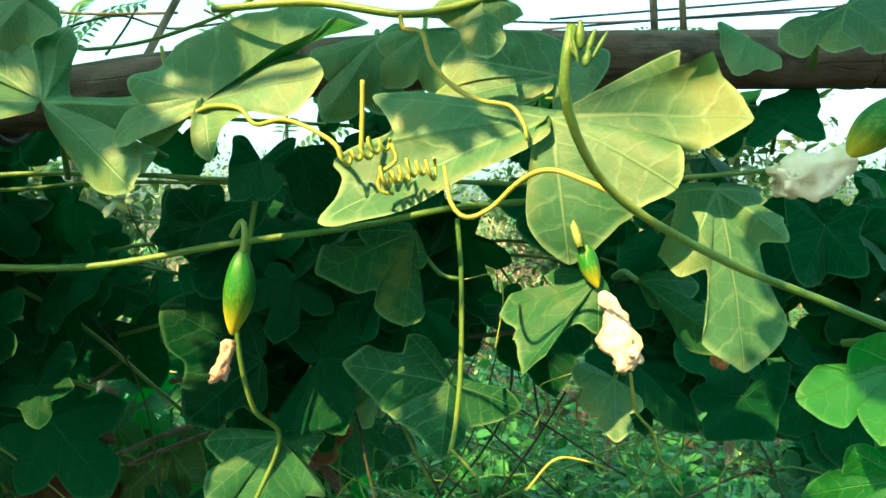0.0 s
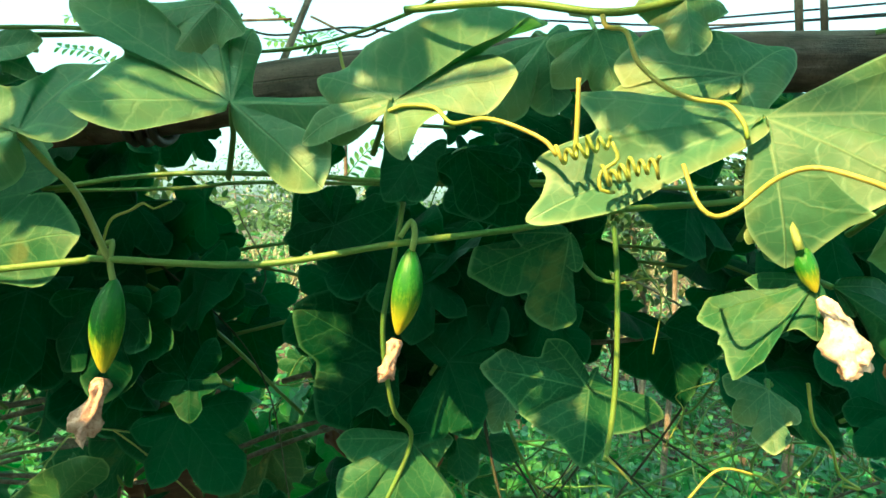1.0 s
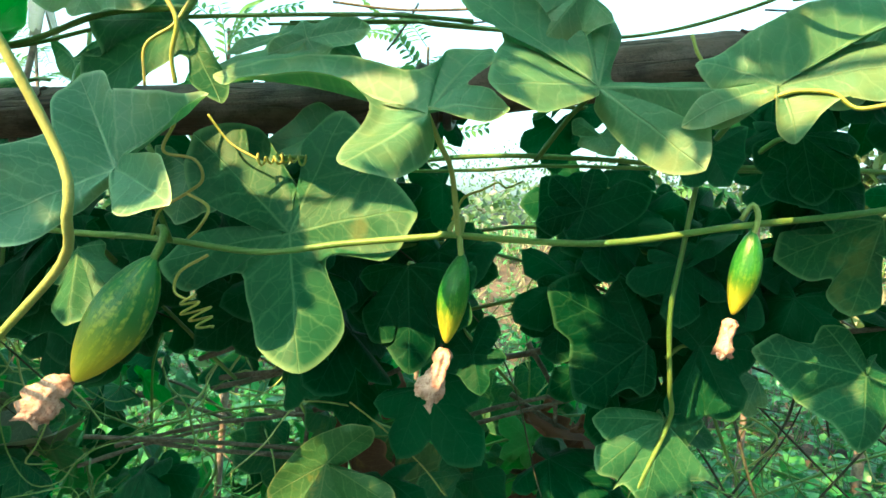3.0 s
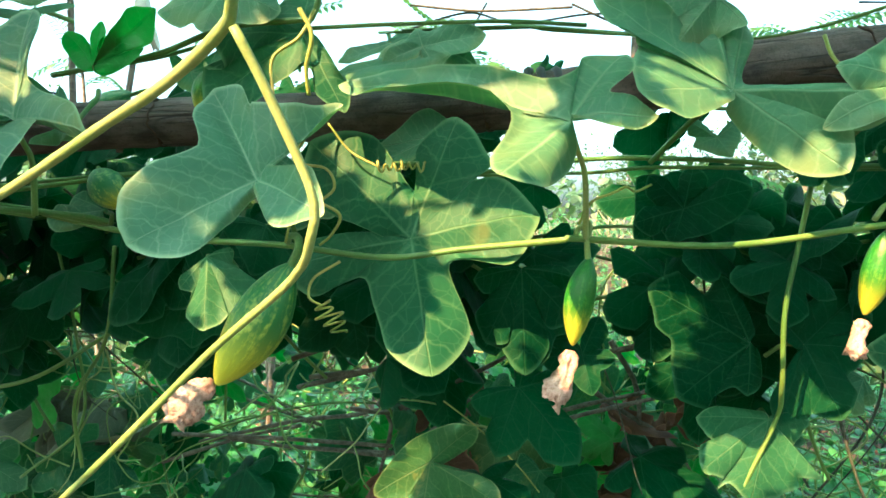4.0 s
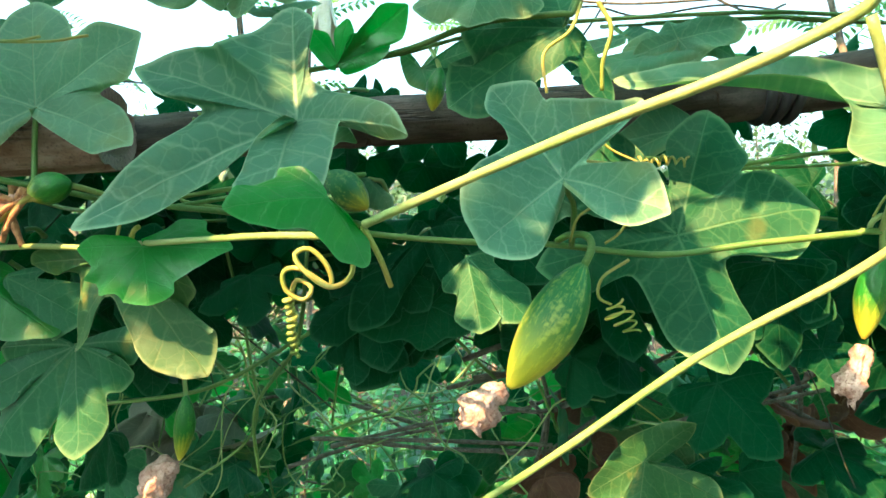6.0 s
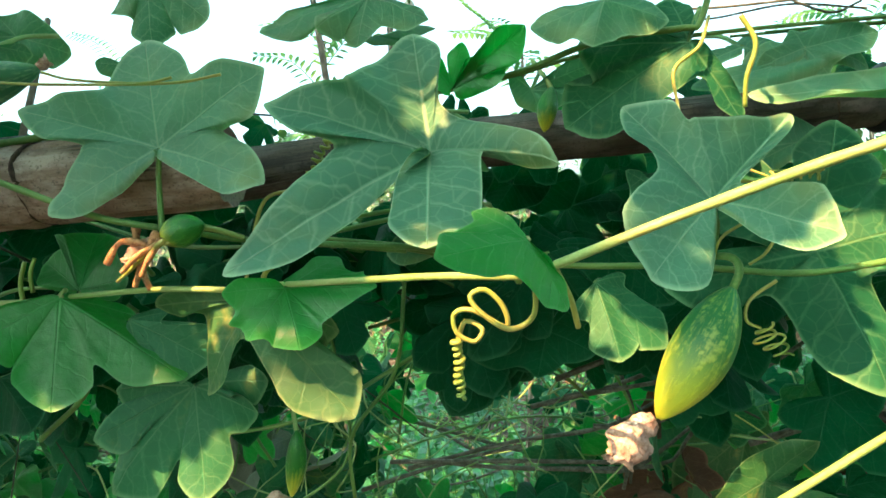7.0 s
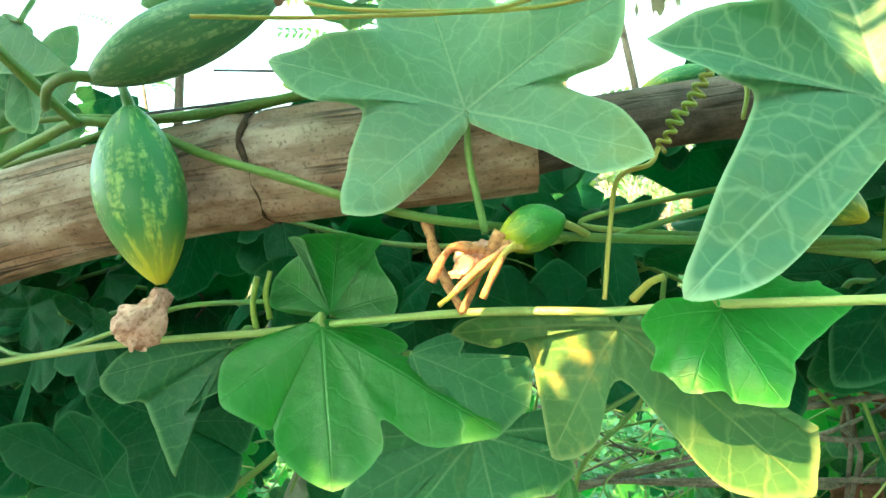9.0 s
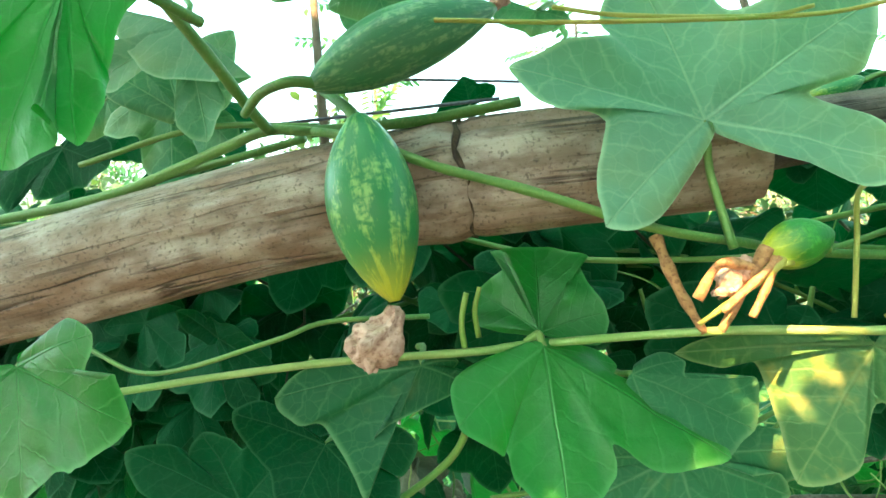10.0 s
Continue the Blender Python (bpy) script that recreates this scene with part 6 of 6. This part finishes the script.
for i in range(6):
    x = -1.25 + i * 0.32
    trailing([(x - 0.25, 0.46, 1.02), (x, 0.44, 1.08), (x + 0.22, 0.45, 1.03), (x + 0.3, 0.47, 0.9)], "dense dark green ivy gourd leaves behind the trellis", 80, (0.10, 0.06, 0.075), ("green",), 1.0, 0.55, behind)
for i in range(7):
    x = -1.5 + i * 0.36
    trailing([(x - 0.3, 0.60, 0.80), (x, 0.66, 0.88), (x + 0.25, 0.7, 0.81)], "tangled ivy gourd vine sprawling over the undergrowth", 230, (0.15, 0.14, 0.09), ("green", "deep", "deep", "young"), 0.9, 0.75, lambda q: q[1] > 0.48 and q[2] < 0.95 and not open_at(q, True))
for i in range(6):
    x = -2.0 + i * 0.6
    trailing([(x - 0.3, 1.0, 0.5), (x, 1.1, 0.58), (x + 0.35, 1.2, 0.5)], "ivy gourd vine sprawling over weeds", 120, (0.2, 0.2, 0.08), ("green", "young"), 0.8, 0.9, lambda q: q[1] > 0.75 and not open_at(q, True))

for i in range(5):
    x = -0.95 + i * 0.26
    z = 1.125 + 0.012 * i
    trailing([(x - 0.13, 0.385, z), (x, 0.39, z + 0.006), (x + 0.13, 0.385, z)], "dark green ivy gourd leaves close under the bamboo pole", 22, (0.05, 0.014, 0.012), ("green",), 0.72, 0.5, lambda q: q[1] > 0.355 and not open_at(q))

# thin dark vines and wires crossing behind the pole
rnd = random.Random(21)
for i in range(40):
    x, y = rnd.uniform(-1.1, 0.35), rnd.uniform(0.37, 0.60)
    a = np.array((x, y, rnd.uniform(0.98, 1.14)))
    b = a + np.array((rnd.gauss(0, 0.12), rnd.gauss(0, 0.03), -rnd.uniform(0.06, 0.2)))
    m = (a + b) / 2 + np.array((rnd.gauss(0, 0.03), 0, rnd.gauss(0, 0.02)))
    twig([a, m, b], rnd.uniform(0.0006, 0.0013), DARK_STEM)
for i in range(24):
    x, y = rnd.uniform(-1.6, 0.5), rnd.uniform(0.5, 1.0)
    a = np.array((x, y, rnd.uniform(0.55, 0.92)))
    b = a + np.array((rnd.choice((-1, 1)) * rnd.uniform(0.2, 0.5), rnd.gauss(0, 0.08), rnd.gauss(0.02, 0.07)))
    m = (a + b) / 2 + np.array((rnd.gauss(0, 0.03), 0, rnd.gauss(0, 0.04)))
    twig([a, m, b], rnd.uniform(0.0014, 0.003))

thing = empty("ivy_gourd_vine", "thin leafless vine stems tangled over the undergrowth", "climbing vine", "vines in the thicket")
for i in range(170):
    x, y = rnd.uniform(-1.9, 0.7), rnd.uniform(0.5, 1.3)
    a = np.array((x, y, rnd.uniform(0.4, 0.9)))
    pts = [a]
    way = np.array((rnd.gauss(0, 1), rnd.gauss(0, 0.3), rnd.gauss(0, 0.6)))
    for _ in range(5):
        way = unit(way + np.array((rnd.gauss(0, 0.6), rnd.gauss(0, 0.3), rnd.gauss(0, 0.6))))
        pts.append(pts[-1] + way * rnd.uniform(0.03, 0.09))
    tube("stem", pts, rnd.uniform(0.0008, 0.0016), STEM, thing, 5, 0.012, 0.7, 0.1)

for i in range(190):
    pts = [np.array((rnd.uniform(-1.15, 0.3), rnd.uniform(0.43, 0.68), rnd.uniform(0.82, 1.0)))]
    way = np.array((rnd.gauss(0, 1), rnd.gauss(0, 0.2), rnd.gauss(0, 0.7)))
    for _ in range(7):
        way = unit(way + np.array((rnd.gauss(0, 0.8), rnd.gauss(0, 0.25), rnd.gauss(0, 0.8))))
        pts.append(pts[-1] + way * rnd.uniform(0.012, 0.04))
    tube("stem", pts, rnd.uniform(0.0005, 0.0011), STEM_YELLOW if i % 3 == 0 else STEM, thing, 5, 0.006, 0.7, 0.1)

# dead leaves caught in the twigs
dead = random.Random(8)
for at, n, spread_by in (((-0.30, 0.50, 0.895), 7, 0.025), ((-0.133, 0.49, 0.93), 8, 0.02), ((-0.13, 0.5, 0.87), 6, 0.02), ((0.0, 0.55, 0.84), 4, 0.03)):
    clump = empty("dead_leaf_clump", "curled brown dead leaves caught among twigs", "dead leaves", "dead leaves in the thicket")
    for _ in range(n):
        thicket_leaf(clump, np.array(at) + np.array([dead.gauss(0, spread_by) for _ in range(3)]), "dry", dead, 1.2, 0.75)

# a withered grey leaf in the undergrowth
clump = empty("withered_leaf_clump", "crumpled grey-green withered leaves in the undergrowth", "withered leaves")
for k in range(9):
    thicket_leaf(clump, np.array((-0.70, 0.59, 0.862)) + np.array((dead.gauss(0, 0.018), dead.gauss(0, 0.012), dead.gauss(0, 0.014))), "grey", dead, 0.9, 1.1)

# stones on the soil
for k, (x, y, s) in enumerate(((-0.86, 0.95, 0.09), (-1.3, 1.2, 0.07), (-0.35, 1.5, 0.06))):
    bm = bmesh.new()
    bmesh.ops.create_icosphere(bm, subdivisions=3, radius=s)
    for v in bm.verts:
        v.co = Vector((v.co.x, v.co.y * 0.8, v.co.z * 0.6)) * (1 + 0.25 * noise.noise(v.co * 14 + Vector((k, 0, 0))))
        v.co += Vector((x, y, ground_height(x, y) + s * 0.3))
    me = bpy.data.meshes.new("stone")
    bm.to_mesh(me)
    bm.free()
    me.materials.append(STONE)
    tagged(new("stone", me), "rough grey-brown stone half sunk in the soil", "stone", "stones on the ground")

# white flower hanging above the pole
flower = empty("white_gourd_flower", "white bell-shaped gourd flower hanging from the top vine", "flower")
for k in range(5):
    a0 = 2 * math.pi * k / 5
    verts, faces = [], []
    for i in range(9):
        s = i / 8
        rr = 0.0035 + 0.008 * s ** 1.5
        for j in range(5):
            a = a0 + (j / 4 - 0.5) * 1.25 * (1 - 0.55 * max(0, s - 0.55) / 0.45)
            verts.append((-0.480 + rr * math.cos(a), 0.372 + rr * math.sin(a), 1.2445 - 0.04 * s + 0.002 * math.cos(j * 2.0)))
    for i in range(8):
        for j in range(4):
            p = i * 5 + j
            faces.append((p, p + 1, p + 6, p + 5))
    mesh_object("petal", verts, faces, PETAL_WHITE, flower)
tube("stalk", [(-0.480, 0.372, 1.2445), (-0.479, 0.370, 1.265), (-0.47, 0.36, 1.29)], 0.0017, STEM, flower)

# buds at the head of the shoot
buds = empty("flower_bud_cluster", "hairy pale green flower buds at the head of a shoot", "flower buds")
for x, y, z, l, w in ((0.0325, 0.121, 1.1385, 0.0055, 0.0008), (0.0335, 0.120, 1.1375, 0.0045, 0.0006), (0.0316, 0.1205, 1.137, 0.0035, 0.0006), (0.0345, 0.1205, 1.1365, 0.0055, 0.0004), (0.0330, 0.1195, 1.1350, 0.003, 0.0007), (0.0318, 0.1195, 1.1355, 0.005, 0.0003)):
    lean = Vector((x - 0.0325, 0, 0)) * 1.6
    a, c = Vector((x, y, z - 0.004)), Vector((x, y, z + l - 0.004)) + lean
    line = [np.array(a.lerp(c, k / 8)) for k in range(9)]
    bv, bf = tube_data(line, [w * (0.25 + 0.9 * math.sin(math.pi * min(0.97, 0.1 + k / 8 * 0.9)) ** 0.8) for k in range(9)], 9)
    mesh_object("bud", bv, bf, STEM, buds)

# a shrivelled bud by the near gourd
ball = bmesh.new()
bmesh.ops.create_icosphere(ball, subdivisions=3, radius=0.0042)
for v in ball.verts:
    v.co *= 1 + 0.45 * noise.noise(v.co * 420)
    v.co += Vector((0.138, 0.279, 1.040))
thing = empty("withered_bud", "small shrivelled orange-brown bud on a thin stalk", "withered bud")
part("bud", ball, PETAL_BROWN, thing)
tube("stalk", [(0.138, 0.279, 1.043), (0.137, 0.281, 1.052), (0.132, 0.285, 1.066)], 0.0007, STEM, thing, 6, 0.002)

# withered petals fanned out below the small gourd
spray = empty("withered_flower_spray", "withered yellow-brown flower strands hanging on the stem", "withered flower")
for a, b, c, r in (((-0.5585, 0.214, 1.1045), (-0.565, 0.210, 1.099), (-0.583, 0.212, 1.086), 0.0013), ((-0.560, 0.213, 1.103), (-0.570, 0.208, 1.097), (-0.578, 0.208, 1.090), 0.0016),
                   ((-0.562, 0.212, 1.103), (-0.567, 0.209, 1.094), (-0.570, 0.209, 1.088), 0.0016), ((-0.558, 0.212, 1.102), (-0.566, 0.212, 1.100), (-0.575, 0.214, 1.098), 0.0011),
                   ((-0.564, 0.213, 1.106), (-0.570, 0.212, 1.096), (-0.5765, 0.214, 1.0835), 0.0018),
                   ((-0.5879, 0.2350, 1.1094), (-0.5839, 0.2286, 1.0947), (-0.5772, 0.2262, 1.0803), 0.0019), ((-0.5675, 0.2130, 1.1005), (-0.5778, 0.2090, 1.1026), (-0.5843, 0.2080, 1.0937), 0.0019)):
    tube("petal", [a, b, c], r, PETAL_BROWN if r > 0.0015 else TENDRIL, spray, 7, 0.0015, 0.6, 0.5)

# vine leaves added overhead, out of view, to dapple the trellis with shade
canopy = empty("unseen_shade_vine", "unseen ivy gourd vine added overhead to shade the trellis", "climbing vine")
tube("stem", [(-1.5, -0.1, 1.52), (-0.9, -0.06, 1.5), (-0.4, -0.1, 1.53), (0.2, -0.06, 1.5)], 0.002, STEM, canopy, 6, 0.02)
toward_sun = np.array(SUN)
for k in range(5300):
    shade = random.Random(7000 + k)
    p = np.array((shade.uniform(-1.15, 0.33), 0.23, shade.uniform(0.84, 1.32)))
    far = max(shade.uniform(0.42, 0.66), (1.27 - p[2]) / toward_sun[2])
    q = p + toward_sun * far
    room = 1.0
    for spot, width in GAPS:
        away = q - np.array(spot)
        away = away - toward_sun * np.dot(away, toward_sun)
        room = min(room, np.linalg.norm(away) - width)
    if room > 0.018:
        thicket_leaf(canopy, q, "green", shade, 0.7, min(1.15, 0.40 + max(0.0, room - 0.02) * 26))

# an unseen leafy roof, added to block the sky and sloped out of view
shade = random.Random(78)
heap = Heap()
for _ in range(1500):
    y = shade.uniform(-0.12, 3.2)
    q = (shade.uniform(-2.1 - 0.4 * max(0, y - 1), 1.2 + 0.4 * max(0, y - 1)), y, 1.68 + max(0.0, y - 0.8) * 0.42 + shade.uniform(0, 0.16))
    heap.blade(random_lobes(shade, 0.09, (0, -0.1, 1.0), 0.25), 0.8, shade.randrange(10 ** 6), q)
roof = tagged(heap.build("vine_roof", WEED), "unseen roof of ivy gourd leaves added to darken the trellis", "vine roof", kind="stuff")

# an unseen hedge added behind the camera to cut light on the trellis
heap, wood = Heap(), Heap()
for _ in range(60):
    x = shade.uniform(-4.5, 4.0)
    y = -1.7 + shade.gauss(0, 0.15)
    wood.tube([(x, y, -0.1), (x + shade.gauss(0, 0.2), y + shade.gauss(0, 0.15), 1.1), (x + shade.gauss(0, 0.3), y + shade.gauss(0, 0.2), 2.6)], 0.012, 5, 0.3)
for _ in range(11000):
    x, z = shade.uniform(-4.8, 4.3), shade.uniform(0.0, 2.8)
    q = (x, -1.7 + shade.gauss(0, 0.28), z + 0.15 * math.sin(x * 3))
    l = shade.uniform(0.07, 0.13)
    heap.leaflet(q, [shade.gauss(0, 1) for _ in range(3)], (shade.gauss(0, 0.5), shade.gauss(0.6, 0.5), 0.7), l, l * 0.6)
hedge = empty("hedge", "unseen leafy green hedge added behind the camera to block light", "hedge")
wood.build("branches", FAR_BARK, hedge)
tagged(heap.build("foliage", FAR_LEAF, hedge), kind="stuff")
